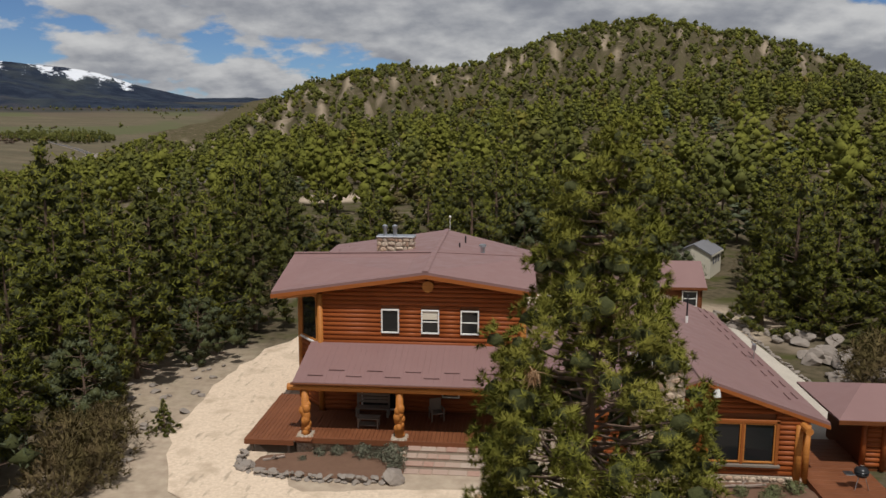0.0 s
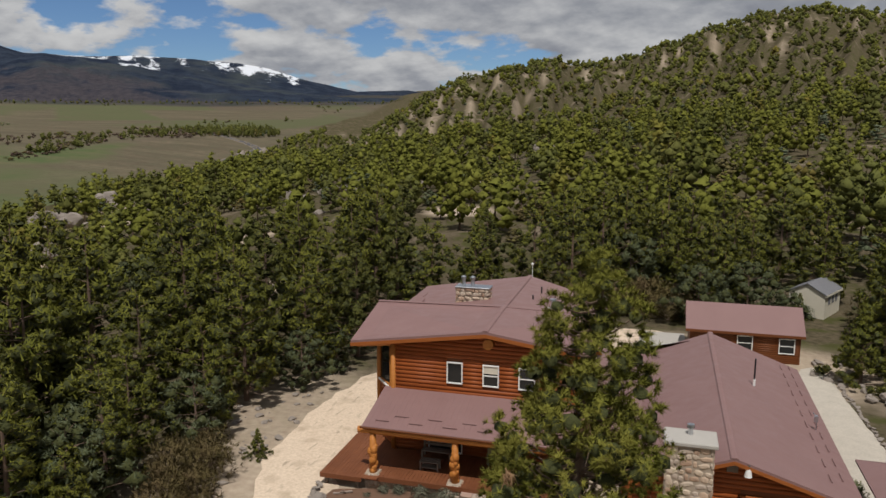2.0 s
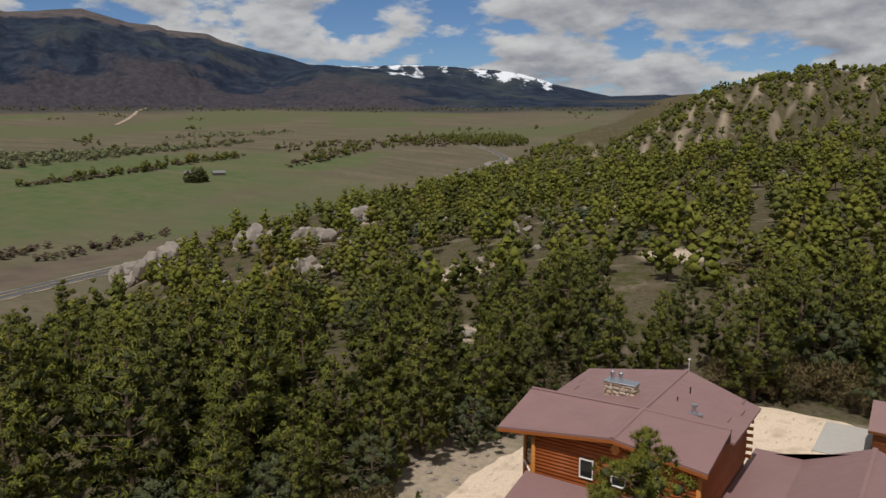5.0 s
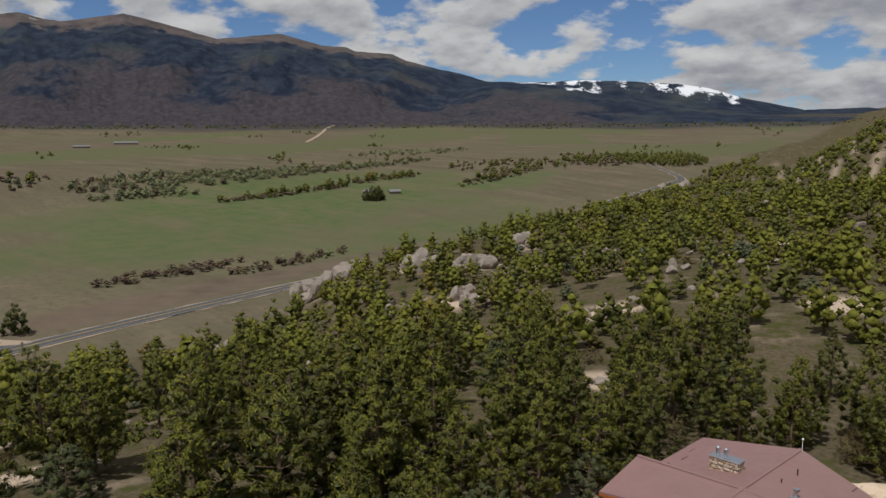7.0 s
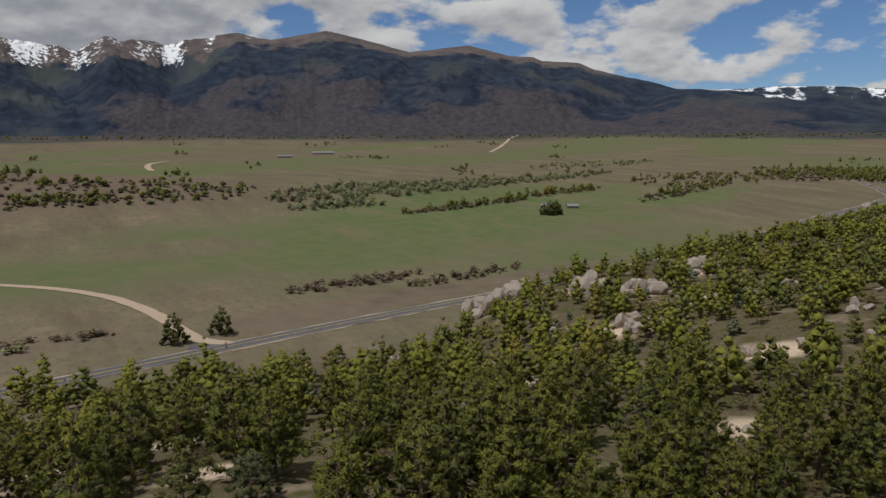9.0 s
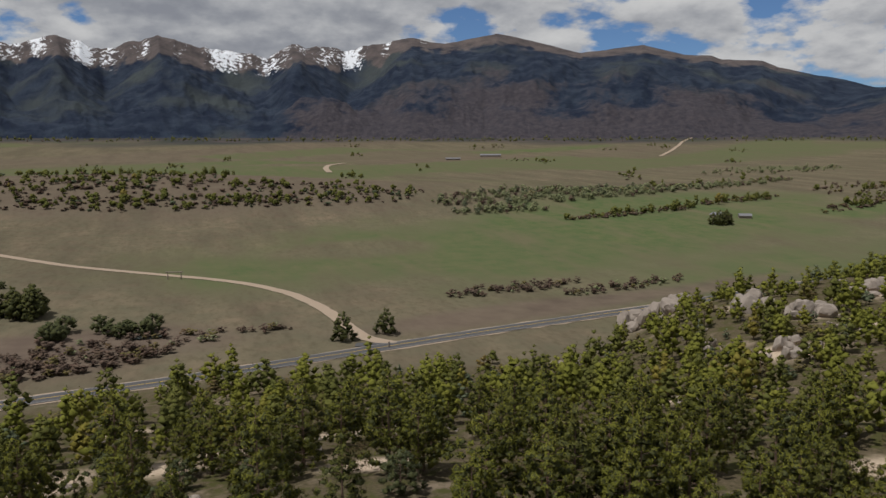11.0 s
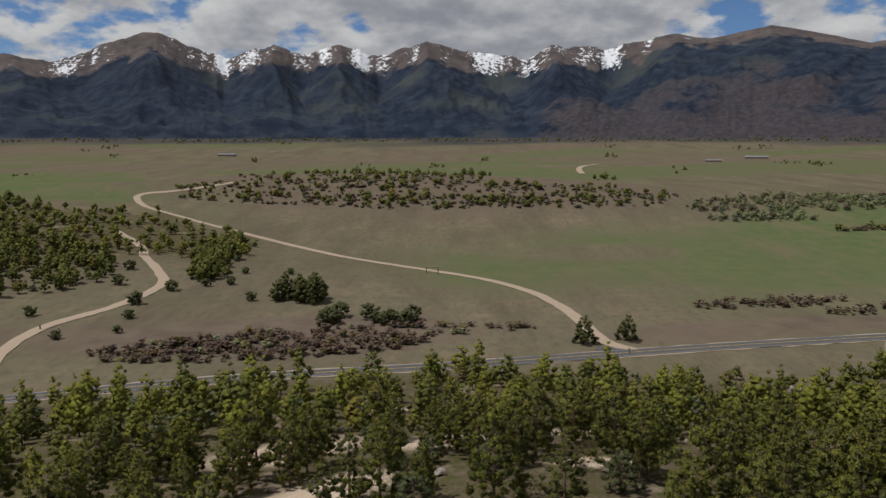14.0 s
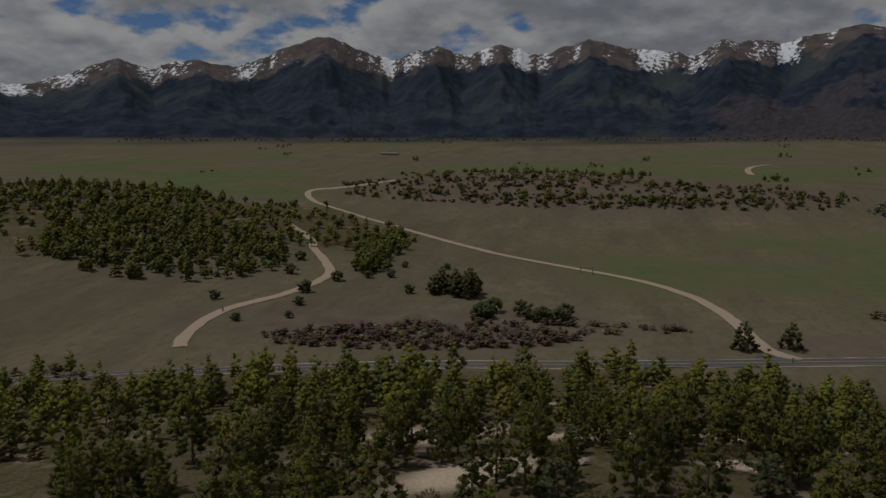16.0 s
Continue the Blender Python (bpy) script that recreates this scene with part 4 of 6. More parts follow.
def stone_face(parent, p, q, z0, z1, size, seed):
    """Rubble stones on the face from p to q (outer side to the right of the way)."""
    r = random.Random(seed)
    p, q = Vector((*p, 0)), Vector((*q, 0))
    length = (q - p).length
    d = (q - p) / length
    rows = max(1, round((z1 - z0) / size))
    h = (z1 - z0) / rows
    for i in range(rows):
        s = -r.uniform(0, 0.4) * size
        while s < length:
            w = size * r.uniform(0.6, 2.0)
            a, b = max(s, 0), min(s + w, length)
            if b - a > 0.07:
                o = new("stone", r.choice(STONES))
                o.parent = parent
                c = p + d * ((a + b) / 2)
                o.matrix_basis = (Matrix.Translation((c.x, c.y, z0 + h * (i + 0.5) + r.uniform(-0.22, 0.22) * h)) @ Matrix.Rotation(math.atan2(d.y, d.x), 4, "Z")
                                  @ Matrix.Rotation(r.uniform(-0.35, 0.35), 4, "Y") @ Matrix.Diagonal(((b - a) * 1.08, r.uniform(0.10, 0.2), h * r.uniform(0.85, 1.4), 1)))
            s += w


def snow_guard(parent, a, b, up):
    """A low snow-stop rail on the roof from a to b."""
    bm = bmesh.new()
    rod(bm, Vector(a) + Vector(up) * 0.05, Vector(b) + Vector(up) * 0.05, 0.035, 0.035, 6)
    part("snow_guard", bm, "roof", parent)


def roof_plane(parent, name, pts, thick=0.12, ribs=0, material="roof"):
    """A roof sheet with standing ribs that run from its edge 0-1 up to its edge 3-2."""
    bm = bmesh.new()
    slab(bm, pts, thick)
    o = part(name, bm, material, parent)
    if ribs:
        a, b, c, d = (Vector(p) for p in pts)
        bm = bmesh.new()
        for k in range(1, ribs):
            t = k / ribs
            rod(bm, a.lerp(b, t) + Vector((0, 0, 0.004)), d.lerp(c, t) + Vector((0, 0, 0.004)), 0.006, 0.006, 4, False)
        part("rib", bm, material, o)
    return o


# ---------------------------------------------------------------- main house
house = thing("log_house", "two-storey red-stained log house with a plum metal roof", "house")


def house_shell():
    foot = [(-5.5, 0), (4.9, 0), (4.9, 11.2), (0, 13.0), (-7.0, 12.4), (-7.0, 1.8)]

    def lid(x, y):
        return (8.0 if y < 5 else 8.05) - abs(x) * 0.15
    bm = bmesh.new()
    lo = [bm.verts.new((x, y, 0)) for x, y in foot]
    hi = [bm.verts.new((x, y, lid(x, y) - 0.05)) for x, y in foot]
    apex = bm.verts.new((0, 0, 8.0))
    n = len(foot)
    for i in range(n):
        j = (i + 1) % n
        bm.faces.new((lo[i], lo[j], hi[j], apex, hi[i]) if i == 0 else (lo[i], lo[j], hi[j], hi[i]))
    bm.faces.new(lo[::-1])
    bm.faces.new((hi[0], apex, hi[1], hi[2], hi[3], hi[4], hi[5]))
    part("wall", bm, "logdark", house)
    wins = [(-2.33, -1.41), (-0.28, 0.64), (1.72, 2.66)]
    op = [(a + 5.5, b + 5.5, 4.97, 6.22) for a, b in wins]
    log_wall(house, (-5.5, 0), (4.9, 0), 4.3, 8.0, op, lambda s: 8.0 - abs(s - 5.5) * 0.15)
    log_wall(house, (-5.5, 0), (4.9, 0), 0.8, 3.4, [(2.1, 4.1, 0.8, 2.9), (6.3, 7.2, 1.6, 2.9)])
    log_wall(house, (-7.0, 1.8), (-5.5, 0), 0.8, 7.0, [(0.22, 2.14, 4.35, 6.75)])
    log_wall(house, (-7.0, 12.4), (-7.0, 1.8), 0.8, 6.9)
    log_wall(house, (4.9, 0), (4.9, 11.2), 3.6, 7.2)
    for k, (a, b) in enumerate(wins):
        window(house, a, b, 4.97, 6.22, 0.0, k > 0)
    bm = bmesh.new()
    box(bm, -0.2, 0.55, -0.075, -0.055, 5.72, 6.14)
    part("blind", bm, "cream", house)
    m = Matrix.Translation((-7.0, 1.8, 0)) @ Matrix.Rotation(math.atan2(-1.8, 1.5), 4, "Z")
    window(house, 0.25, 2.1, 4.35, 6.75, 0.0, False, "honey", "corner_window", m)
    bm = bmesh.new()
    box(bm, 0.2, 2.2, -0.2, -0.05, 4.24, 4.33, 0.01)
    part("sill", bm, "white", house).matrix_basis = m
    window(house, -3.4, -1.4, 0.85, 2.9, 0.0, False, "white", "glass_door")
    window(house, 0.8, 1.7, 1.6, 2.9, 0.0)
    for x, y in ((-5.5, -0.02), (-7.0, 1.75), (4.9, -0.02)):
        bm = bmesh.new()
        rod(bm, (x, y, 0.2), (x, y, 6.95), 0.17, 0.15, 12)
        part("corner_log", bm, "honey", house, "honey-coloured upright corner log", True)
    # emblem under the gable
    bm = bmesh.new()
    rod(bm, (0.1, -0.55, 7.52), (0.1, -0.02, 7.52), 0.29, 0.29, 20)
    part("ridge_log_end", bm, "honey", house, "round honey-coloured ridge log end")
    # timber ends under the left eave
    for y in (0.15, 12.0):
        bm = bmesh.new()
        rod(bm, (-7.75, y, 6.72), (-5.4, y, 6.98), 0.16, 0.16, 10)
        part("eave_log", bm, "honey", house)
    for z in (3.9, 4.4, 4.9, 5.4, 5.9, 6.4):
        bm = bmesh.new()
        rod(bm, (4.6, 11.2, z), (5.35, 11.35, z), 0.13, 0.13, 8)
        part("log_end", bm, "honey", house)


def house_roof():
    a, b, c, d = (-7.95, -0.35, 7.06), (0.0, -0.85, 8.32), (0.0, 4.3, 8.46), (-7.95, 4.4, 8.27)
    e, f = (5.5, -0.6, 7.46), (5.5, 4.35, 8.30)
    roof_plane(house, "roof_front", [a, b, c, d], 0.14)
    roof_plane(house, "roof_front", [b, e, f, c], 0.14)
    g, h, i = (-7.35, 12.9, 7.42), (0.0, 13.7, 8.44), (5.7, 11.5, 7.42)
    roof_plane(house, "roof_rear", [(-7.35, 4.5, 7.30), (0.0, 4.36, 8.45), h, g], 0.14)
    roof_plane(house, "roof_rear", [(0.0, 4.36, 8.45), (5.7, 4.4, 7.45), i, h], 0.14)
    bm = bmesh.new()
    slab(bm, [(-7.9, 4.4, 8.2), (5.45, 4.36, 8.24), (5.45, 4.5, 8.24), (-7.9, 4.5, 8.2)], 0.9)
    part("step_wall", bm, "roof", house)
    # ridge caps
    for p, q in (((0, -0.86, 8.35), (0, 4.3, 8.49)), ((0, 4.3, 8.48), (0, 13.7, 8.47)), ((-7.95, 4.4, 8.29), (0, 4.32, 8.48)), ((0, 4.32, 8.48), (5.5, 4.36, 8.32))):
        bm = bmesh.new()
        v = rod(bm, p, q, 0.16, 0.16, 8)
        for k in v:
            k.co.z = (k.co.z - (p[2] if (Vector(p) - k.co).length < (Vector(q) - k.co).length else q[2])) * 0.22 + (p[2] if (Vector(p) - k.co).length < (Vector(q) - k.co).length else q[2])
        part("ridge_cap", bm, "roof", house)
    for p, q in ((a, b), (b, e), (a, d)):
        p, q = Vector(p) - Vector((0, 0, 0.14)), Vector(q) - Vector((0, 0, 0.14))
        n = (q - p).cross(Vector((0, 0, 1))).normalized() * 0.03
        bm = bmesh.new()
        slab(bm, [p + n, q + n, q - n, p - n], 0.2)
        part("fascia", bm, "fascia", house)
    bm = bmesh.new()
    slab(bm, [(-7.8, -0.25, 6.82), (0, -0.72, 8.05), (0, 0.1, 8.05), (-7.8, 0.6, 6.85)], 0.04)
    slab(bm, [(0, -0.72, 8.05), (5.4, -0.5, 7.2), (5.4, 0.1, 7.2), (0, 0.1, 8.05)], 0.04)
    part("soffit", bm, "logdark", house)
    for k in range(4):
        y = 5.6 + 1.9 * k
        snow_guard(house, (-6.6 + 0.4 * (k % 2), y, 7.44 + 0.06 * (k % 2)), (-6.6 + 0.4 * (k % 2), y + 0.9, 7.44 + 0.06 * (k % 2)), (0, 0, 1))
        snow_guard(house, (5.0 - 0.4 * (k % 2), y - 0.4, 7.58 + 0.06 * (k % 2)), (5.0 - 0.4 * (k % 2), y + 0.5, 7.58 + 0.06 * (k % 2)), (0, 0, 1))
    # chimney
    ch = new("chimney")
    ch.parent = house
    bm = bmesh.new()
    box(bm, -3.6, -1.55, 6.9, 7.7, 7.3, 8.86)
    part("core", bm, "mortar", ch)
    for p, q, s in (((-3.65, 6.85), (-1.5, 6.85), 1), ((-1.5, 6.85), (-1.5, 7.75), 2), ((-3.65, 7.75), (-3.65, 6.85), 3)):
        stone_face(ch, p, q, 7.8, 8.86, 0.26, s)
    bm = bmesh.new()
    box(bm, -3.72, -1.43, 6.78, 7.82, 8.86, 8.93, 0.02)
    part("cap", bm, "steel", ch, "galvanised metal chimney cap")
    for x in (-3.25, -2.65):
        bm = bmesh.new()
        rod(bm, (x, 7.3, 8.9), (x, 7.3, 9.35), 0.12, 0.12, 12)
        rod(bm, (x, 7.3, 9.36), (x, 7.3, 9.5), 0.17, 0.17, 12)
        rod(bm, (x, 7.3, 9.5), (x, 7.3, 9.58), 0.17, 0.06, 12)
        part("flue", bm, "steel", ch, "shiny steel flue")
    # vents on the right slope
    bm = bmesh.new()
    rod(bm, (2.6, 6.6, 7.9), (2.6, 6.6, 8.45), 0.13, 0.13, 12)
    rod(bm, (2.6, 6.6, 8.46), (2.6, 6.6, 8.58), 0.22, 0.2, 12)
    box(bm, 2.3, 3.2, 6.3, 6.6, 7.95, 8.05)
    part("roof_vent", bm, "steel", house, "galvanised roof vent")
    for x, y, h in ((1.2, 7.6, 0.25), (1.45, 9.6, 0.38)):
        bm = bmesh.new()
        rod(bm, (x, y, 8.1), (x, y, 8.25 + h), 0.05, 0.05, 8)
        part("vent_pipe", bm, "black", house)
    bm = bmesh.new()
    rod(bm, (0.2, 13.4, 8.3), (0.2, 13.4, 9.3), 0.02, 0.02, 6)
    bmesh.ops.create_uvsphere(bm, u_segments=8, v_segments=6, radius=0.09, matrix=Matrix.Translation((0.2, 13.4, 9.35)))
    part("weather_mast", bm, "white", house)


house_shell()
house_roof()


# ---------------------------------------------------------------- porch
def porch():
    roof_plane(house, "porch_roof", [(-6.0, -3.75, 3.5), (4.9, -3.75, 3.5), (4.9, -0.02, 4.42), (-6.0, -0.02, 4.42)], 0.10, 36)
    bm = bmesh.new()
    rod(bm, (-6.1, -3.7, 3.40), (4.9, -3.7, 3.40), 0.07, 0.07, 8)
    part("gutter", bm, "logdark", house, "dark gutter")
    bm = bmesh.new()
    rod(bm, (-6.35, -3.35, 3.12), (4.9, -3.35, 3.12), 0.18, 0.18, 10)
    part("porch_beam", bm, "honey", house, "honey-coloured porch beam log")
    for k in range(12):
        x = -5.4 + k * 0.93
        y = -3.2 + 0.5 * (k % 2)
        snow_guard(house, (x, y, 3.64 + 0.12 * (k % 2)), (x + 0.75, y, 3.64 + 0.12 * (k % 2)), (0, 0, 1))
    for x, s in ((-5.5, 3), (-0.95, 8)):
        r = random.Random(s)
        bm = bmesh.new()
        rod(bm, (x, -3.4, 0.82), (x, -3.4, 3.0), 0.22, 0.17, 14)
        for k in range(11):
            z = 0.95 + k * 0.13 + r.uniform(-0.05, 0.05)
            a = radians(-90 + r.uniform(-95, 95))
            q = r.uniform(0.12, 0.21)
            bmesh.ops.create_icosphere(bm, subdivisions=2, radius=q, matrix=Matrix.Translation((x + math.cos(a) * 0.13, -3.4 + math.sin(a) * 0.13, z)) @ Matrix.Diagonal((1, 1, 1.25, 1)))
        part("porch_post", bm, "honey", house, "honey-coloured carved log porch post", True)
        base = new("post_base")
        base.parent = house
        bm = bmesh.new()
        box(bm, x - 0.36, x + 0.36, -3.76, -3.04, -0.2, 0.82)
        part("core", bm, "mortar", base)
        stone_face(base, (x - 0.36, -3.76), (x + 0.36, -3.76), -0.1, 0.82, 0.2, s)
        stone_face(base, (x - 0.36, -3.04), (x - 0.36, -3.76), -0.1, 0.82, 0.2, s + 1)
        stone_face(base, (x + 0.36, -3.76), (x + 0.36, -3.04), -0.1, 0.82, 0.2, s + 2)
    wall = new("porch_foundation")
    wall.parent = house
    bm = bmesh.new()
    box(bm, -5.14, -1.31, -3.5, -3.2, -0.2, 0.56)
    part("core", bm, "mortar", wall)
    stone_face(wall, (-5.14, -3.5), (-1.31, -3.5), -0.1, 0.52, 0.2, 21)


porch()


def deck():
    d = thing("porch_deck", "brown stained board deck around the log house", "deck")
    n = 0
    x = -8.25
    while x < 4.9:
        front = -3.75 if x > -5.2 else -4.15
        back = 0.0 if x > -5.4 else (1.8 if x > -7.0 else 2.2)
        if x < -5.4 and x > -7.0:
            back = 1.75 - (x + 7.0) * 1.2
        bm = bmesh.new()
        box(bm, x, x + 0.19, front, back - 0.15, 0.70, 0.76, 0.006)
        part("plank", bm, "deck", d)
        x += 0.2
    bm = bmesh.new()
    box(bm, -8.25, -5.9, -4.19, -4.15, 0.50, 0.755)
    box(bm, -5.9, 4.9, -3.84, -3.78, 0.50, 0.765)
    box(bm, -8.29, -8.25, -4.19, 2.2, 0.50, 0.755)
    part("rim_board", bm, "deck", d)
    for x, y in ((-8.0, -3.9), (-6.2, -3.9), (-8.0, -1.0), (-8.0, 1.9), (-6.2, -1.0)):
        bm = bmesh.new()
        box(bm, x - 0.07, x + 0.07, y - 0.07, y + 0.07, -0.25, 0.7)
        part("pier", bm, "greywood", d)


deck()


def porch_things():
    b = thing("porch_bench", "dark weathered wooden bench with a high back on the porch", "bench", (-2.7, -0.75, 0.76))
    for k, z in enumerate((0.6, 0.78, 0.96)):
        bm = bmesh.new()
        box(bm, -0.85, 0.85, 0.28, 0.33, z, z + 0.14, 0.01)
        part("back_slat", bm, "greywood", b)
    bm = bmesh.new()
    box(bm, -0.85, 0.85, -0.25, 0.28, 0.42, 0.48, 0.01)
    part("seat", bm, "greywood", b)
    for x in (-0.8, 0.8):
        for y in (-0.2, 0.28):
            bm = bmesh.new()
            box(bm, x - 0.05, x + 0.05, y - 0.05, y + 0.05, 0, 0.42 if y < 0 else 1.1)
            part("leg", bm, "greywood", b)
    t = thing("coffee_table", "low grey wooden slatted table on the porch", "table", (-2.65, -2.2, 0.76))
    for k in range(5):
        bm = bmesh.new()
        box(bm, -0.55, 0.55, -0.3 + k * 0.125, -0.19 + k * 0.125, 0.48, 0.52, 0.006)
        part("slat", bm, "greywood", t)
    bm = bmesh.new()
    box(bm, -0.5, 0.5, -0.25, 0.25, 0.14, 0.17)
    part("shelf", bm, "greywood", t)
    for x in (-0.48, 0.48):
        for y in (-0.24, 0.24):
            bm = bmesh.new()
            box(bm, x - 0.035, x + 0.035, y - 0.035, y + 0.035, 0, 0.48)
            part("leg", bm, "greywood", t)
    r = thing("porch_chair", "dark wooden armchair on the shaded porch", "chair", (0.6, -1.0, 0.76), 20)
    for nm, bx in (("seat", (-0.3, 0.3, -0.3, 0.3, 0.38, 0.44)), ("backrest", (-0.3, 0.3, 0.26, 0.32, 0.44, 1.05)), ("armrest", (-0.36, -0.28, -0.3, 0.3, 0.6, 0.65)), ("armrest", (0.28, 0.36, -0.3, 0.3, 0.6, 0.65)),
                   ("leg", (-0.34, -0.28, -0.3, -0.24, 0, 0.6)), ("leg", (0.28, 0.34, -0.3, -0.24, 0, 0.6)), ("leg", (-0.34, -0.28, 0.24, 0.3, 0, 0.6)), ("leg", (0.28, 0.34, 0.24, 0.3, 0, 0.6))):
        bm = bmesh.new()
        box(bm, *bx, 0.008)
        part(nm, bm, "greywood", r)
    s = thing("entrance_steps", "pinkish flagstone steps with pale joints up to the porch", "steps")
    rnd = random.Random(12)
    for k in range(4):
        top, y0 = 0.56 - 0.17 * k, -4.25 - 0.45 * k
        bm = bmesh.new()
        box(bm, -0.5, 3.4, y0, y0 + 0.5 if k else -3.84, -0.25, top - 0.05)
        part("riser", bm, "mortar", s)
        x = -0.5
        while x < 3.3:
            w = min(rnd.uniform(0.45, 0.85), 3.4 - x)
            bm = bmesh.new()
            box(bm, x + 0.015, x + w - 0.015, y0 - 0.04, y0 + 0.43, top - 0.05, top + rnd.uniform(-0.008, 0.008), 0.015)
            part("tread_stone", bm, "flag", s)
            x += w


porch_things()

# ---------------------------------------------------------------- wing
wing = thing("house_wing", "single-storey red log wing with a wide plum metal roof", "house")


def wing_shell():
    bm = bmesh.new()
    foot = [(7.6, -5.1), (12.4, -5.1), (17.1, -5.1), (17.1, 14.2), (12.4, 14.2), (4.95, 14.2), (4.95, 5.0), (7.6, 5.0)]

    def lid(x):
        return 4.75 - 0.371 * abs(x - 12.4)
    lo = [bm.verts.new((x, y, -0.1)) for x, y in foot]
    hi = [bm.verts.new((x, y, max(lid(x), 2.95))) for x, y in foot]
    n = len(foot)
    for i in range(n):
        j = (i + 1) % n
        bm.faces.new((lo[i], lo[j], hi[j], hi[i]))
    bm.faces.new(lo[::-1])
    bm.faces.new(hi)
    part("wall", bm, "logdark", wing)
    op = [(5.2, 8.15, 0.85, 2.95)]
    log_wall(wing, (7.6, -5.1), (17.1, -5.1), 0.35, 4.6, op, lambda s: 4.75 - 0.371 * abs(s + 7.6 - 12.4))
    log_wall(wing, (17.1, -5.1), (17.1, 14.2), 0.35, 2.9)
    for a, b in ((12.85, 14.3), (14.4, 15.75)):
        window(wing, a, b, 0.95, 2.78, -5.1, False, "honey", "picture_window")
    for bx in ((12.72, 12.85, -5.26, -5.02, 0.8, 2.92), (15.75, 15.9, -5.26, -5.02, 0.8, 2.92), (12.72, 15.9, -5.26, -5.02, 2.78, 2.93), (14.29, 14.41, -5.26, -5.02, 0.9, 2.8)):
        bm = bmesh.new()
        box(bm, *bx, 0.015)
        part("window_trim", bm, "fascia", wing)
    bm = bmesh.new()
    box(bm, 12.6, 16.0, -5.34, -5.02, 0.78, 0.9, 0.015)
    part("sill", bm, "greywood", wing)
    for x, y in ((17.1, -5.12), (16.75, -5.2)):
        bm = bmesh.new()
        rod(bm, (x, y, 0.1), (x, y, 2.75), 0.17, 0.15, 12)
        part("corner_log", bm, "honey", wing, "honey-coloured upright corner log", True)
    bm = bmesh.new()
    rod(bm, (16.9, -5.9, 2.72), (16.9, -4.5, 2.72), 0.17, 0.17, 12)
    part("eave_log", bm, "honey", wing)
    f = new("foundation")
    f.parent = wing
    bm = bmesh.new()
    box(bm, 7.6, 17.0, -5.22, -5.1, -0.2, 0.33)
    part("core", bm, "mortar", f)
    stone_face(f, (9.5, -5.22), (17.0, -5.22), -0.1, 0.33, 0.2, 31)
    # roof
    lz = 3.22
    roof_plane(wing, "roof_right", [(12.4, -5.95, 4.98), (18.1, -5.0, 2.82), (18.1, 14.8, 2.82), (12.4, 14.9, 4.92)], 0.13)
    roof_plane(wing, "roof_left", [(8.2, -5.7, lz + 0.12), (12.4, -5.95, 4.98), (12.4, 14.9, 4.92), (8.2, 14.6, lz + 0.1)], 0.13)
    roof_plane(wing, "roof_link", [(4.92, -0.4, lz + 0.2), (8.2, -0.4, lz + 0.115), (8.2, 14.6, lz + 0.095), (4.92, 14.6, lz)], 0.12)
    bm = bmesh.new()
    v = rod(bm, (12.4, -5.96, 5.0), (12.4, 14.9, 4.94), 0.17, 0.17, 8)
    for k in v:
        k.co.z = 4.97 + (k.co.z - 4.97) * 0.2
    part("ridge_cap", bm, "roof", wing)
    for p, q in (((12.4, -5.95, 4.85), (18.1, -5.0, 2.69)), ((8.2, -5.7, 3.2), (12.4, -5.95, 4.85)), ((18.1, -5.0, 2.69), (18.1, 14.8, 2.69))):
        p, q = Vector(p), Vector(q)
        nn = (q - p).cross(Vector((0, 0, 1))).normalized() * 0.03
        bm = bmesh.new()
        slab(bm, [p + nn, q + nn, q - nn, p - nn], 0.17)
        part("fascia", bm, "fascia", wing)
    for row in range(2):
        for k in range(11):
            y = -3.6 + k * 1.65 + 0.8 * row
            x = 16.85 + 0.62 * row
            z = 4.98 - 0.379 * (x - 12.4)
            snow_guard(wing, (x, y, z), (x, y + 0.85, z), (0, 0, 1))
    bm = bmesh.new()
    rod(bm, (14.45, 6.5, 4.2), (14.45, 6.5, 5.85), 0.05, 0.05, 8)
    part("vent_pipe", bm, "black", wing, "thin dark vent pipe")
    bm = bmesh.new()
    rod(bm, (14.45, 6.5, 4.2), (14.45, 6.5, 4.6), 0.075, 0.075, 8)
    part("pipe_boot", bm, "white", wing)
    bm = bmesh.new()
    rod(bm, (17.3, 3.2, 3.1), (17.3, 3.2, 4.0), 0.03, 0.03, 6)
    rod(bm, (17.3, 3.2, 3.9), (17.1, 3.2, 4.1), 0.03, 0.03, 6)
    box(bm, 17.15, 17.35, 3.05, 3.2, 3.65, 3.95)
    part("antenna", bm, "steel", wing, "small grey antenna on the eave")
    bm = bmesh.new()
    box(bm, 12.15, 12.65, -5.24, -5.08, 4.0, 4.5, 0.02)
    part("gable_vent", bm, "greywood", wing)
    lamp = new("yard_lamp")
    lamp.parent = wing
    bm = bmesh.new()
    rod(bm, (13.0, -5.1, 4.55), (13.0, -5.75, 4.6), 0.03, 0.03, 8)
    part("arm", bm, "steel", lamp)
    bm = bmesh.new()
    rod(bm, (13.0, -5.8, 4.48), (13.0, -5.8, 4.72), 0.09, 0.06, 12)
    part("housing", bm, "steel", lamp)
    bm = bmesh.new()
    rod(bm, (13.0, -5.8, 4.14), (13.0, -5.8, 4.48), 0.17, 0.12, 14)
    part("globe", bm, "white", lamp, "white lamp globe")
    # stone chimney
    ch = new("chimney")
    ch.parent = wing
    bm = bmesh.new()
    box(bm, 9.5, 11.5, -6.5, -5.12, -0.2, 5.55)
    part("core", bm, "mortar", ch)
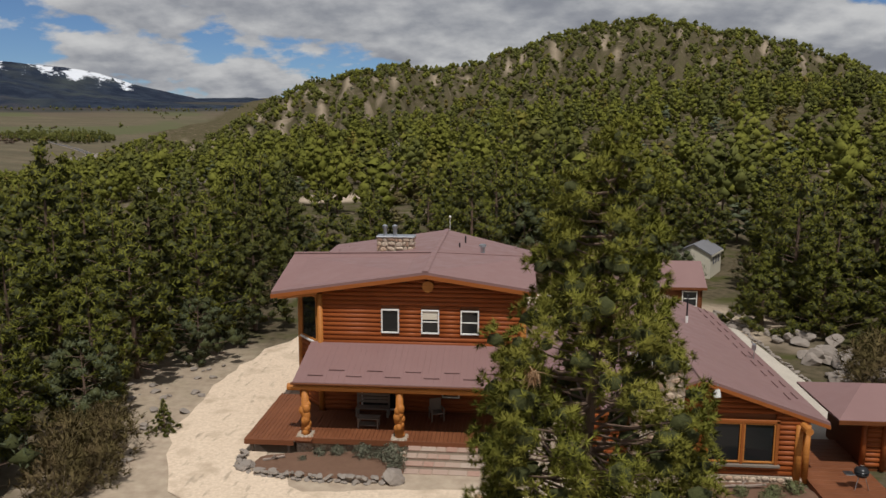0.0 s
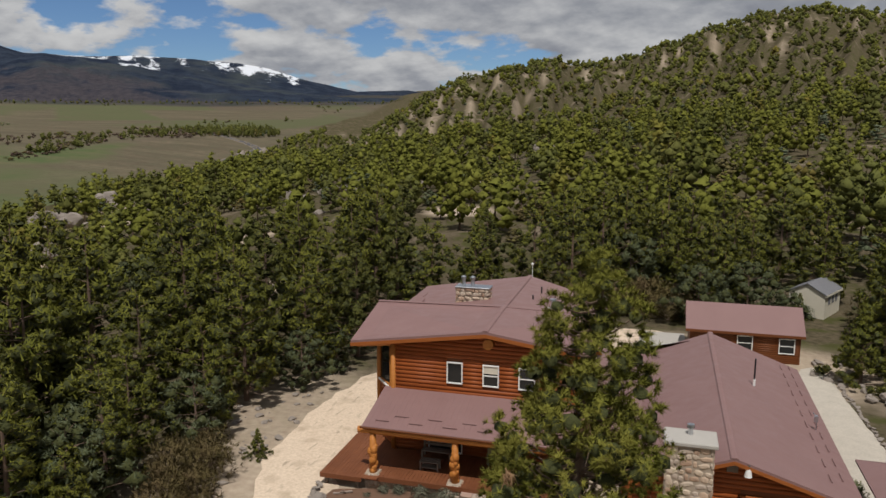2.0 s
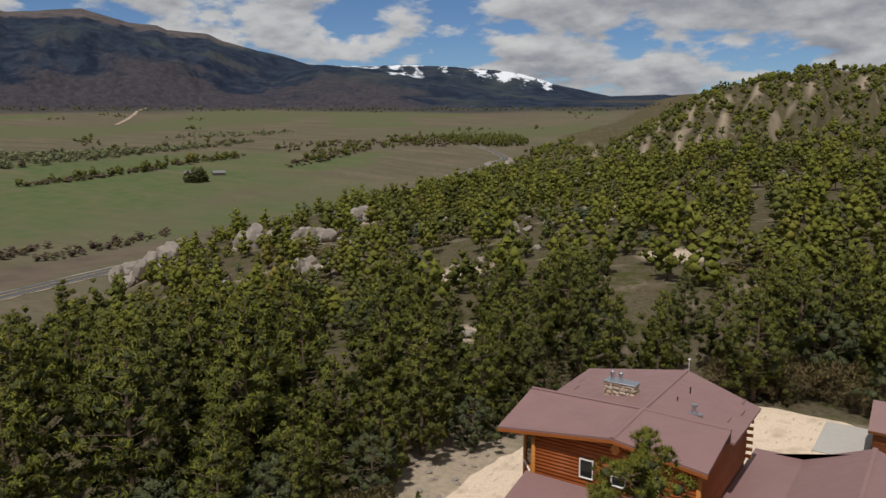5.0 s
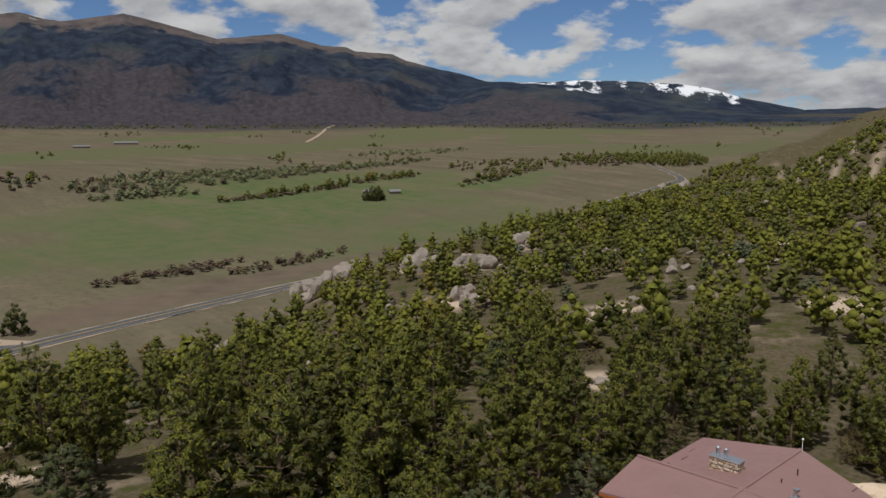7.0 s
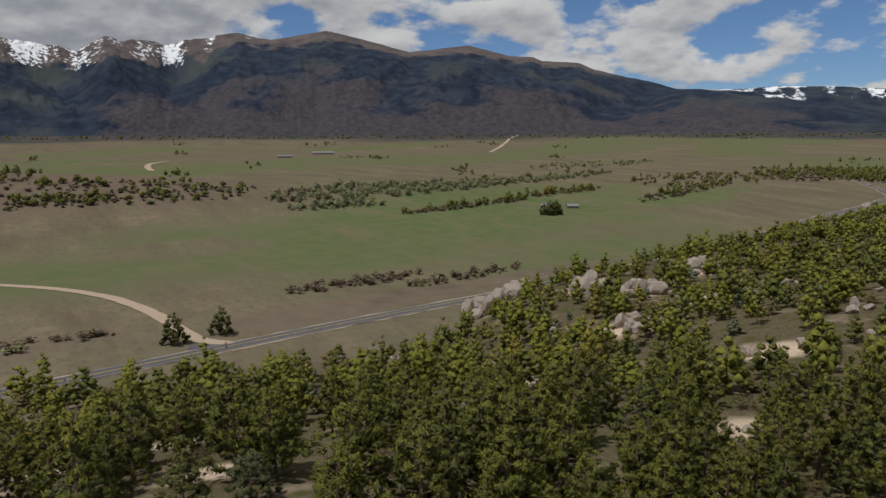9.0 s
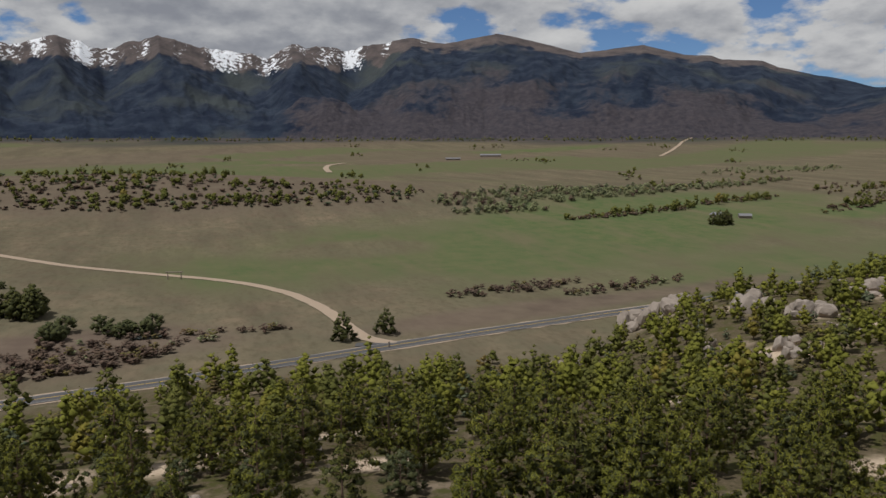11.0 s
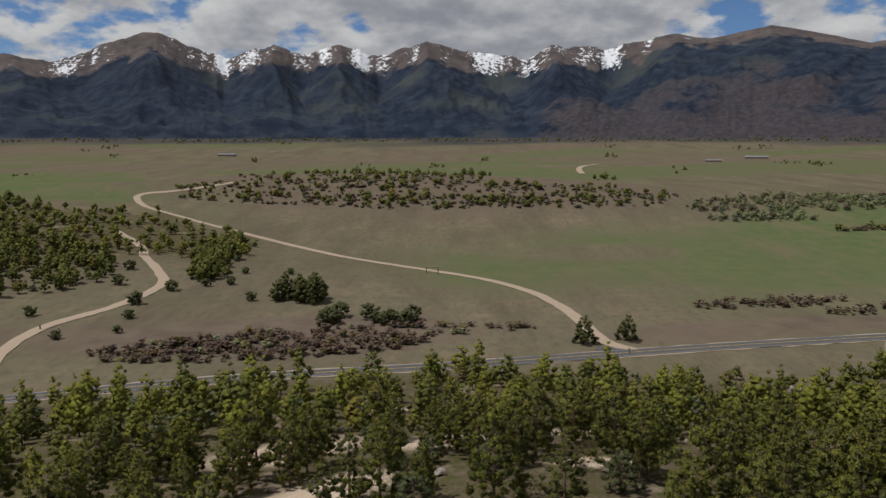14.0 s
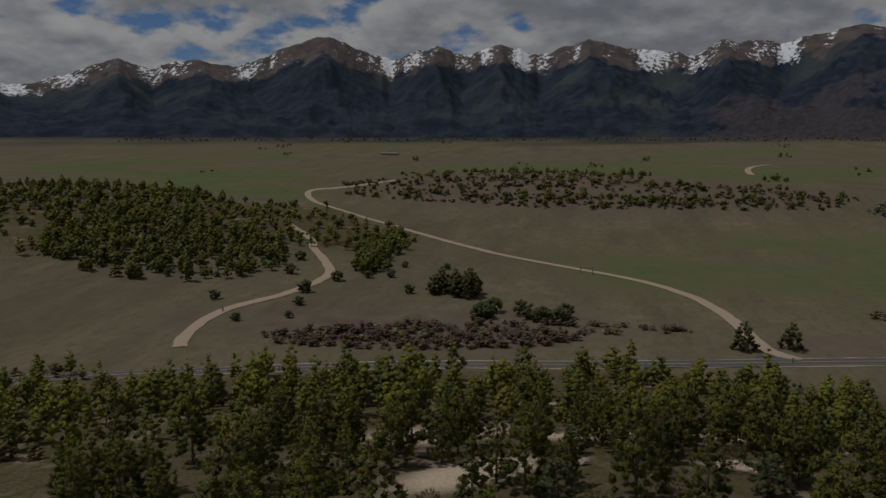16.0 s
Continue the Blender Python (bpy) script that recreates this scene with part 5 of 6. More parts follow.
    for p, q, s in (((9.5, -6.5), (11.5, -6.5), 41), ((11.5, -6.5), (11.5, -5.12), 42), ((9.5, -5.12), (9.5, -6.5), 43)):
        stone_face(ch, p, q, 0.0, 5.5, 0.33, s)
    bm = bmesh.new()
    box(bm, 9.35, 11.65, -6.65, -5.0, 5.55, 5.75, 0.04)
    part("cap", bm, "concrete", ch, "pale concrete chimney cap")
    bm = bmesh.new()
    rod(bm, (10.5, -5.6, 5.72), (10.5, -5.6, 6.05), 0.11, 0.11, 12)
    rod(bm, (10.5, -5.6, 6.08), (10.5, -5.6, 6.22), 0.18, 0.16, 12)
    part("flue", bm, "steel", ch, "shiny steel flue")


wing_shell()


# ---------------------------------------------------------------- outbuildings
def gable_house(name, label, x0, x1, y0, y1, base, eave, ridge, wall, roof, over=0.35, log=False, wins=()):
    """A small building with its ridge along x."""
    t = thing(name, label, "building", ((x0 + x1) / 2, (y0 + y1) / 2, base))
    w, d = (x1 - x0) / 2, (y1 - y0) / 2
    h, r = eave - base, ridge - base
    bm = bmesh.new()
    pts = [(-w, -d), (w, -d), (w, d), (-w, d)]
    lo = [bm.verts.new((x, y, -0.6)) for x, y in pts]
    hi = [bm.verts.new((x, y, h - 0.03)) for x, y in pts]
    ra, rb = bm.verts.new((-w, 0, r - 0.08)), bm.verts.new((w, 0, r - 0.08))
    bm.faces.new((lo[0], lo[1], hi[1], hi[0]))
    bm.faces.new((lo[2], lo[3], hi[3], hi[2]))
    bm.faces.new((lo[1], lo[2], hi[2], rb, hi[1]))
    bm.faces.new((lo[3], lo[0], hi[0], ra, hi[3]))
    bm.faces.new(lo[::-1])
    part("wall", bm, wall, t)
    s = (r - h) / d
    for sg in (-1, 1):
        yo, zo = sg * (d + over), h - s * over
        q = [(-w - over, yo, zo + 0.08), (w + over, yo, zo + 0.08), (w + over, 0, r + 0.05), (-w - over, 0, r + 0.05)]
        roof_plane(t, "roof", q if sg < 0 else [q[1], q[0], q[3], q[2]], 0.1)
    bm = bmesh.new()
    box(bm, -w - over, w + over, -d - over - 0.03, -d - over, h - s * over - 0.14, h - s * over + 0.05)
    part("fascia", bm, "logdark" if log else wall, t)
    if log:
        op = [(a - x0, b - x0, lo_ - base, hi_ - base) for a, b, lo_, hi_ in wins]
        log_wall(t, (-w, -d), (w, -d), 0.0, h, op, None, "logdark", 0.17)
        log_wall(t, (w, -d), (w, d), 0.0, h, (), None, "logdark", 0.17)
    cx = (x0 + x1) / 2
    for a, b, lo_, hi_ in wins:
        window(t, a - cx, b - cx, lo_ - base, hi_ - base, -d)
    return t


garage = gable_house("log_garage", "long low dark log garage with a plum metal roof", 11.5, 19.9, 25.2, 29.6, 0.0, 2.62, 4.15, "logdark", "roof", 0.35, True,
                     [(15.17, 16.38, 0.87, 2.13), (18.34, 19.55, 0.82, 2.1)])
shed = gable_house("garden_shed", "small cream shed with a grey shingle roof", -2.2, 2.2, -1.7, 1.7, 0.0, 2.1, 3.0, "cream", "greyshingle", 0.15)
shed.matrix_basis = pose(23.9, 43.0, float(height(23.9, 43.0)) + 0.3, 0, 0, 62)
for o in shed.children:
    if o.name.startswith("roof"):
        o.data.materials[0] = MAT["greyshingle"]
for x in (-1.0, 0.0, 1.0):
    bm = bmesh.new()
    box(bm, x - 0.28, x + 0.28, -1.74, -1.70, 1.0, 1.7)
    part("window", bm, "greyshingle", shed)


def guest_cabin():
    t = thing("guest_cabin", "red log cabin with a plum metal roof beside the deck", "building", (20.2, -3.6, 0.0))
    bm = bmesh.new()
    box(bm, 0, 8.0, 0.1, 4.0, -0.3, 2.62)
    part("wall", bm, "logdark", t)
    log_wall(t, (0, 0.1), (8.0, 0.1), 0.2, 2.6, [(1.0, 2.0, 0, 2.3)])
    bm = bmesh.new()
    box(bm, 1.02, 1.98, 0.02, 0.12, 0.25, 2.25, 0.01)
    door = part("door", bm, "logdark", t)
    bm = bmesh.new()
    rod(bm, (1.12, -0.06, 1.2), (1.12, 0.02, 1.2), 0.03, 0.03, 8)
    part("door_knob", bm, "steel", door)
    for x in (0.0, 0.9, 2.1):
        bm = bmesh.new()
        rod(bm, (x, 0.02, 0.1), (x, 0.02, 2.55), 0.13, 0.12, 10)
        part("corner_log", bm, "log", t, "", True)
    roof_plane(t, "roof", [(-1.4, -0.6, 2.66), (9.0, -0.6, 2.66), (9.0, 2.0, 3.55), (0.6, 2.0, 3.55)], 0.1)
    roof_plane(t, "roof", [(9.0, 4.6, 2.66), (-1.4, 4.6, 2.66), (0.6, 2.0, 3.55), (9.0, 2.0, 3.55)], 0.1)
    roof_plane(t, "roof", [(-1.4, 4.6, 2.66), (-1.4, -0.6, 2.66), (0.6, 2.0, 3.552)], 0.1)
    bm = bmesh.new()
    box(bm, -1.42, 9.0, -0.64, -0.6, 2.46, 2.64)
    part("fascia", bm, "logdark", t)


guest_cabin()


def side_deck():
    d = thing("side_deck", "brown stained board deck between wing and cabin", "deck", (0, 0, 0))
    for k in range(16):
        bm = bmesh.new()
        y = -7.3 + k * 0.42
        box(bm, 17.3, 20.25, y, y + 0.40, 0.22, 0.28, 0.006)
        part("plank", bm, "deck", d)
    bm = bmesh.new()
    box(bm, 17.25, 20.2, -7.36, -7.3, 0.0, 0.27)
    box(bm, 17.24, 17.3, -7.3, -0.6, 0.0, 0.27)
    part("rim_board", bm, "deck", d)
    f = thing("lattice_fence", "diagonal red-stained lattice rail along the wing", "fence", (18.0, -0.4, 0.28))
    for k in range(9):
        bm = bmesh.new()
        rod(bm, (-0.9 + 0.22 * k, 0, 0), (-0.9 + 0.22 * k - 0.35, 0.02, 0.95), 0.035, 0.035, 5)
        part("slat", bm, "log", f)
    bm = bmesh.new()
    rod(bm, (-1.2, 0, 1.0), (1.2, 0, 0.95), 0.06, 0.06, 8)
    part("rail", bm, "log", f)
    p = thing("patio", "pale concrete patio slab by the deck", "patio", kind="structure")
    bm = bmesh.new()
    box(bm, 17.4, 20.2, -10.5, -7.37, -0.2, 0.16, 0.02)
    part("slab", bm, "concrete", p)
    g = thing("kettle_grill", "black kettle grill on three metal legs", "grill", (19.15, -5.9, 0.28))
    for nm, z, sc, mt in (("bowl", 0.72, (1, 1, 0.8), "black"), ("lid", 0.78, (1.02, 1.02, 0.75), "black")):
        bm = bmesh.new()
        bmesh.ops.create_uvsphere(bm, u_segments=18, v_segments=10, radius=0.29)
        bmesh.ops.bisect_plane(bm, geom=bm.verts[:] + bm.edges[:] + bm.faces[:], plane_co=(0, 0, 0), plane_no=(0, 0, 1 if nm == "bowl" else -1), clear_outer=True)
        bmesh.ops.transform(bm, matrix=Matrix.Translation((0, 0, z)) @ Matrix.Diagonal((*sc, 1)), verts=bm.verts[:])
        part(nm, bm, mt, g, "", True)
    for a in (90, 210, 330):
        bm = bmesh.new()
        c, s = math.cos(radians(a)), math.sin(radians(a))
        rod(bm, (c * 0.16, s * 0.16, 0.55), (c * 0.33, s * 0.33, 0), 0.018, 0.018, 6)
        part("leg", bm, "steel", g)
    bm = bmesh.new()
    rod(bm, (-0.07, 0, 1.03), (0.07, 0, 1.03), 0.018, 0.018, 6)
    part("handle", bm, "greywood", g)
    bm = bmesh.new()
    box(bm, -0.72, -0.32, -0.2, 0.2, 0.66, 0.69)
    part("side_shelf", bm, "steel", g)


side_deck()

# ---------------------------------------------------------------- yard
def boulder_mesh(seed, cuts=11):
    """A rough faceted boulder about one metre across."""
    r = random.Random(seed)
    bm = bmesh.new()
    bmesh.ops.create_icosphere(bm, subdivisions=3, radius=0.5)
    for k in range(cuts):
        n = Vector((r.gauss(0, 1), r.gauss(0, 1), r.gauss(0, 0.7))).normalized()
        d = r.uniform(0.20, 0.36)
        for v in bm.verts:
            e = v.co.dot(n) - d
            if e > 0:
                v.co -= n * e * 0.92
    for v in bm.verts:
        v.co += v.co.normalized() * (0.05 * noise.noise(v.co * 4 + Vector((seed, 0, 0))) + 0.02 * noise.noise(v.co * 11))
    me = bpy.data.meshes.new("boulder")
    bm.to_mesh(me)
    bm.free()
    me.materials.append(MAT["granite"])
    return me


BOULDERS = [boulder_mesh(200 + k) for k in range(6)]


def rock(x, y, size, label, group, rnd, z=None, flat=0.7, name="boulder", sink=0.22):
    o = new(name, rnd.choice(BOULDERS))
    z = float(height(x, y)) if z is None else z
    s = (size * rnd.uniform(0.85, 1.3), size * rnd.uniform(0.75, 1.1), size * flat * rnd.uniform(0.8, 1.15))
    o.matrix_basis = Matrix.Translation((x, y, z + s[2] * (0.5 - sink))) @ Euler((rnd.uniform(-0.2, 0.2), rnd.uniform(-0.2, 0.2), rnd.uniform(0, 6.28))).to_matrix().to_4x4() @ Matrix.Diagonal((*s, 1))
    return tagged(o, label, "rock", group)


def flat_sheet(name, outline, lift, material, label, category, step=0.8, seed=0, wob=0.25):
    """A thin ragged sheet that follows the ground inside a smooth closed outline."""
    line = spline(outline + [outline[0]], step)[:-1]
    rnd = random.Random(seed)
    c = sum(line, Vector((0, 0, 0))) / len(line)
    verts, faces = [(c.x, c.y, float(height(c.x, c.y)) + lift)], []
    rings = 7
    for k in range(1, rings + 1):
        for p in line:
            q = c.lerp(p, k / rings)
            if k == rings:
                q = q + (q - c).normalized() * rnd.uniform(-wob, wob)
            verts.append((q.x, q.y, float(height(q.x, q.y)) + (lift if k < rings else -0.03)))
    n = len(line)
    for i in range(n):
        j = (i + 1) % n
        faces.append((0, 1 + i, 1 + j, 1 + j))
        for k in range(rings - 1):
            faces.append((1 + k * n + i, 1 + (k + 1) * n + i, 1 + (k + 1) * n + j, 1 + k * n + j))
    me = bpy.data.meshes.new(name)
    me.from_pydata(verts, [], [tuple(dict.fromkeys(f)) for f in faces])
    me.materials.append(MAT[material])
    me.update()
    bm = bmesh.new()
    bm.from_mesh(me)
    bmesh.ops.recalc_face_normals(bm, faces=bm.faces[:])
    if sum(f.normal.z for f in bm.faces) < 0:
        bmesh.ops.reverse_faces(bm, faces=bm.faces[:])
    bm.to_mesh(me)
    bm.free()
    return tagged(new(name, me), label, category, kind="structure")


ribbon("driveway", [(1, -30), (-2, -18), (-5.5, -10.5), (-9.3, -5), (-10.7, 0.5), (-10.8, 6), (-9.9, 13), (-5, 20), (2, 26), (8, 27)], 4.6, "gravel", 0.06,
       "pale sandy gravel driveway curving round the house", "driveway", 1.0, wobble=0.35)
flat_sheet("gravel_yard", [(-8.8, -8), (-4, -7.1), (3, -6.4), (9, -8), (14, -11), (12, -20), (4, -26), (-6, -18)], 0.035, "gravel", "pale gravel forecourt before the house", "gravel", seed=2)
flat_sheet("back_yard", [(-6, 17), (0, 16), (4, 15.6), (10.8, 15.6), (11, 31), (6, 33), (0, 32), (-6, 24)], 0.035, "gravel", "pale gravel yard behind the house", "gravel", seed=3)
flat_sheet("gravel_path", [(18.4, -0.2), (20.9, -0.6), (22.4, 5), (22.3, 12), (22.0, 17), (21.6, 24), (19.9, 24.6), (18.3, 15), (18.1, 6)], 0.07, "whitegravel", "white gravel strip beside the wing", "gravel", seed=4, wob=0.15)
flat_sheet("flower_bed", [(-7.6, -4.5), (-5, -3.8), (-1.0, -3.8), (-0.6, -6.2), (-3, -6.4), (-6, -6.3), (-7.6, -5.7)], 0.16, "soil", "bare brown soil bed edged with stones", "flower bed", seed=5, wob=0.1)
flat_sheet("front_bed", [(11.8, -5.3), (17.1, -5.3), (17.2, -8.5), (13, -9), (10.8, -7.6)], 0.12, "soil", "bare brown soil bed before the wing", "flower bed", seed=6, wob=0.1)
slab_pad = thing("concrete_pad", "grey concrete pad before the garage", "slab", kind="structure")
bm = bmesh.new()
box(bm, 7.4, 11.3, 24.2, 31.5, -0.1, 0.14, 0.02)
part("slab", bm, "concrete", slab_pad)


def yard_stones():
    r = random.Random(9)
    line = spline([(-8.2, -4.4), (-8.1, -5.6), (-6.6, -6.45), (-4, -6.7), (-2, -6.75), (-0.9, -6.6)], 0.3)
    for p in line:
        for k in range(2):
            rock(p.x + r.uniform(-0.1, 0.1), p.y + r.uniform(-0.1, 0.1) + 0.12 * k, r.uniform(0.34, 0.6), "grey flat stone edging the flower bed", "bed edging stones", r, 0.17 * k, 0.45, "edging_stone")
    rock(-0.75, -6.5, 1.25, "large pale round boulder beside the steps", "bed edging stones", r, 0.0, 0.75)
    rock(-7.7, -5.6, 1.1, "large grey boulder at the corner of the flower bed", "bed edging stones", r, 0.0, 0.6)
    for p in spline([(22.0, 20), (22.3, 14), (22.6, 9), (23.3, 5.5), (23.9, 3)], 0.33):
        rock(p.x + r.uniform(-0.12, 0.12), p.y, r.uniform(0.3, 0.5), "pale stone edging the gravel strip", "path edging stones", r, None, 0.5, "edging_stone")
    for k in range(46):
        t = r.random()
        x, y = 23.2 + 4.2 * r.random() + 1.2 * t, 19 - 15.5 * t + r.uniform(-0.8, 0.8)
        rock(x, y, r.uniform(0.7, 2.0), "weathered grey granite boulder on the bank", "bank boulders", r, None, 0.75)
    for k in range(46):
        x, y = r.uniform(-19, -12.9), r.uniform(-6, 9)
        rock(x, y, r.uniform(0.15, 0.75), "pale flat stone beside the driveway", "drive stones", r, None, 0.4, "stone")
    for k in range(24):
        x, y = r.uniform(20.5, 24), r.uniform(20, 26)
        rock(x, y, r.uniform(0.3, 0.9), "pale grey stone on the bank", "bank boulders", r, None, 0.6)


yard_stones()


def outcrop(seed, cx, cy, rx, ry, n, lo, hi):
    r = random.Random(seed)
    for k in range(n):
        a, q = r.uniform(0, 6.28), math.sqrt(r.random())
        rock(cx + math.cos(a) * rx * q, cy + math.sin(a) * ry * q, r.uniform(lo, hi), "weathered pinkish granite outcrop among pines", "granite outcrops", r, None, r.uniform(0.8, 1.3), "outcrop_rock", 0.2)


outcrop(1, -207, 117, 8, 15, 34, 3.0, 8.0)
outcrop(21, -204, 116, 5, 9, 12, 5.0, 9.0)
outcrop(2, -172, 128, 8, 8, 16, 3.5, 8.0)
outcrop(3, -150, 131, 7, 7, 15, 3.0, 7.0)
outcrop(4, -176, 185, 7, 13, 14, 3.5, 8.0)
outcrop(5, -120, 150, 10, 12, 14, 1.6, 4.0)
outcrop(6, -135, 90, 12, 8, 12, 1.5, 3.5)
outcrop(7, -95, -8, 7, 9, 16, 0.9, 2.4)
outcrop(8, -100, -62, 12, 5, 16, 0.8, 2.2)
outcrop(9, -168, 60, 5, 12, 12, 1.5, 3.5)
outcrop(10, -60, 120, 12, 14, 12, 1.5, 3.6)
outcrop(11, -70, 40, 18, 14, 12, 0.9, 2.2)
outcrop(12, -40, 230, 30, 30, 14, 2.0, 4.5)
outcrop(13, -330, 560, 12, 30, 14, 4.0, 10.0)
outcrop(14, -110, 330, 40, 60, 16, 2.0, 5.0)

outcrop(15, -116, 94, 8, 7, 14, 1.8, 4.5)
outcrop(16, -64, 82, 6, 5, 9, 1.2, 3.0)
outcrop(17, -92, 36, 6, 5, 9, 1.0, 2.6)


def bench_stones():
    r = random.Random(61)
    for k in range(110):
        x, y = r.uniform(-175, -28), r.uniform(-85, 190)
        rock(x, y, r.uniform(0.8, 2.6), "pale granite stone on the pine slope", "slope stones", r, None, r.uniform(0.6, 1.0), "slope_stone")


bench_stones()

# ---------------------------------------------------------------- single plants
def yard_pine():
    """The big pine before the house, with needle tufts, bare twigs and a few dead bunches."""
    rng = np.random.default_rng(8)
    h = 15.6
    t = thing("yard_pine", "large green ponderosa pine standing before the log house", "tree", (6.3, -16.0, -0.1))
    c, size, way = crown_clumps(rng, h, 0.3, 5.6, 330, "pine")
    size = size * 1.5
    bend = np.array([0.9, 0.2, 0])
    c = c + bend * (c[:, 2:3] / h) ** 2
    ends = [(np.array([0, 0, max(0.3, e[2] - 0.3 * math.hypot(e[0], e[1]))]), e - bend * (e[2] / h) ** 2) for e in c]
    tufts = 18
    d = unit(rng.normal(0, 1, (len(c), tufts, 3)) + 0.8 * way[:, None] + np.array([0, 0, 0.3]))
    at = (c[:, None] + d * size[:, None, None] * rng.uniform(0.45, 0.85, (len(c), tufts, 1))).reshape(-1, 3)
    v, nrm = blades(rng, at, unit(d + np.array([0, 0, 0.35])).reshape(-1, 3), 34, 0.26, 0.028, 1.05)
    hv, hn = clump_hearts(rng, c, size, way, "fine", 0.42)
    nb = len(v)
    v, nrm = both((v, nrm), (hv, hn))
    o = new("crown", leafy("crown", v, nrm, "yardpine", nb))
    o.parent = t
    bm = bmesh.new()
    p0, r0 = Vector((0, 0, -0.5)), 0.27
    for k in range(1, 9):
        f = k / 8
        p1 = Vector((0.9 * f * f + rng.normal(0, 0.03), 0.2 * f * f, h * f - 0.2))
        rod(bm, p0, p1, r0, 0.27 * (1 - f) + 0.02, 10, k == 8)
        p0, r0 = p1, 0.27 * (1 - f) + 0.02
    part("trunk", bm, "bark", t)
    bm = bmesh.new()
    for a, b in ends:
        s = np.array([0.9, 0.2, 0]) * (a[2] / h) ** 2
        m = (a + b) / 2 + np.array([0, 0, -0.15]) + s
        rod(bm, a + s, m, 0.05, 0.035, 5, False)
        rod(bm, m, b + s, 0.035, 0.012, 5, False)
        for k in range(2):
            q = m + (b + s - m) * rng.uniform(0.2, 0.9)
            rod(bm, q, q + rng.normal(0, 0.32, 3), 0.014, 0.004, 4, False)
    part("branching", bm, "bark", t)
    for x, y, z in ((-0.9, -3.4, 6.2), (-3.0, -2.2, 5.4), (0.2, -3.5, 5.0), (-1.6, -2.5, 9.2), (0.6, -2.0, 10.9)):
        n = 90
        c = np.tile(np.array([[x, y, z]]), (n, 1)) + rng.normal(0, 0.08, (n, 3))
        d = np.tile(np.array([[0, -0.2, -1.0]]), (n, 1))
        v, nrm = blades(rng, c, d, 2, 0.34, 0.024, 0.42)
        o = new("dead_tuft", leafy("dead_tuft", v, nrm, "deadneedle"))
        o.parent = t
        tagged(o, "tan bunch of dead needles")


yard_pine()


def shrub(name, mat, x, y, size, label, group, seed, tall=1.0, wispy=False):
    rng = np.random.default_rng(seed)
    at, out, ends = crown_points(rng, 1.0, 0.05, 0.75, 26, 12, "round")
    v, nrm = blades(rng, at, out, 10 if wispy else 8, 0.22, 0.022 if wispy else 0.035, 0.9)
    v = v * np.array([size, size, size * tall])
    t = thing(name, label, "shrub", (x, y, float(height(x, y)) + 0.02), 0, group)
    o = new("foliage", leafy("foliage", v, nrm, mat))
    o.parent = t
    bm = bmesh.new()
    for a, b in ends:
        rod(bm, (0, 0, -0.05), b * np.array([size, size, size * tall]), 0.012 * size, 0.004, 4, False)
    part("stem", bm, "twiggrey", t)
    return t


def shrubs():
    r = random.Random(44)
    for k, (x, y, s) in enumerate(((-4.6, -4.3, 0.4), (-3.8, -4.15, 0.45), (-2.5, -4.3, 0.6), (-1.15, -4.7, 0.75), (-1.9, -4.3, 0.35), (-0.9, -5.4, 0.5), (-5.3, -4.9, 0.25))):
        shrub("sagebrush", "sage", x, y, s, "grey-green sagebrush in the flower bed", "bed shrubs", 300 + k)
    for k, (x, y, s) in enumerate(((-15.4, -3.6, 1.5), (-14.4, -5.4, 1.6), (-15.8, -6.2, 1.8), (-13.6, -7.6, 1.5), (-15.0, -8.2, 1.7), (-14.2, -9.6, 1.6))):
        shrub("scrub_oak_bush", "oak", x, y, s, "brown leafless scrub oak bush beside the driveway", "drive bushes", 330 + k, 1.15, True)
    for k, (x, y, s) in enumerate(((1.5, 36, 3.2), (4.5, 37, 3.0), (-2.5, 35, 2.6), (7.5, 37.5, 3.2), (9.8, 36.5, 2.6), (25.5, 6.5, 2.4), (27.0, 9.5, 2.6), (26.0, 3.0, 2.2))):
        shrub("scrub_oak_bush", "oak", x, y, s, "brown leafless scrub oak bush at the yard's edge", "yard bushes", 350 + k, 0.95, True)
    for k, (x, y, s) in enumerate(((14.0, -6.6, 0.4), (15.4, -6.5, 0.45), (16.3, -6.2, 0.5), (14.9, -7.4, 0.5), (18.9, 1.0, 0.9), (19.0, 2.2, 0.8))):
        shrub("garden_plant", "willow", x, y, s, "small green plant in the soil bed", "bed plants", 370 + k)
    spruce = [tree_meshes(61, 6.3, 0.1, 2.9, 100, 60, 0.32, 0.075, "fir", "pine")]
    for x, y, s in ((23.6, 21.5, 1.0), (27.5, 20.0, 1.15), (28.5, 25, 1.2), (24.5, 26.5, 0.75), (30.5, 14, 1.3), (32.5, 8, 1.1)):
        plant("young_pine", spruce[0], x, y, r.uniform(0, 360), s, "bushy young green pine by the stony bank", "pines on the bank")
    for x, y, s in ((-13.2, -2.0, 0.3), (22.0, 39.5, 0.45)):
        plant("young_pine", spruce[0], x, y, r.uniform(0, 360), s, "small young green pine beside the yard", "young pines")
    for x, y, s in ((12.5, 36, 1.2), (17.0, 37, 1.25), (20.0, 34.5, 0.9), (6.0, 43, 1.5)):
        plant("juniper", JUNIPERS[0], x, y, r.uniform(0, 360), s, "large grey-green juniper behind the garage", "junipers round the house")


shrubs()


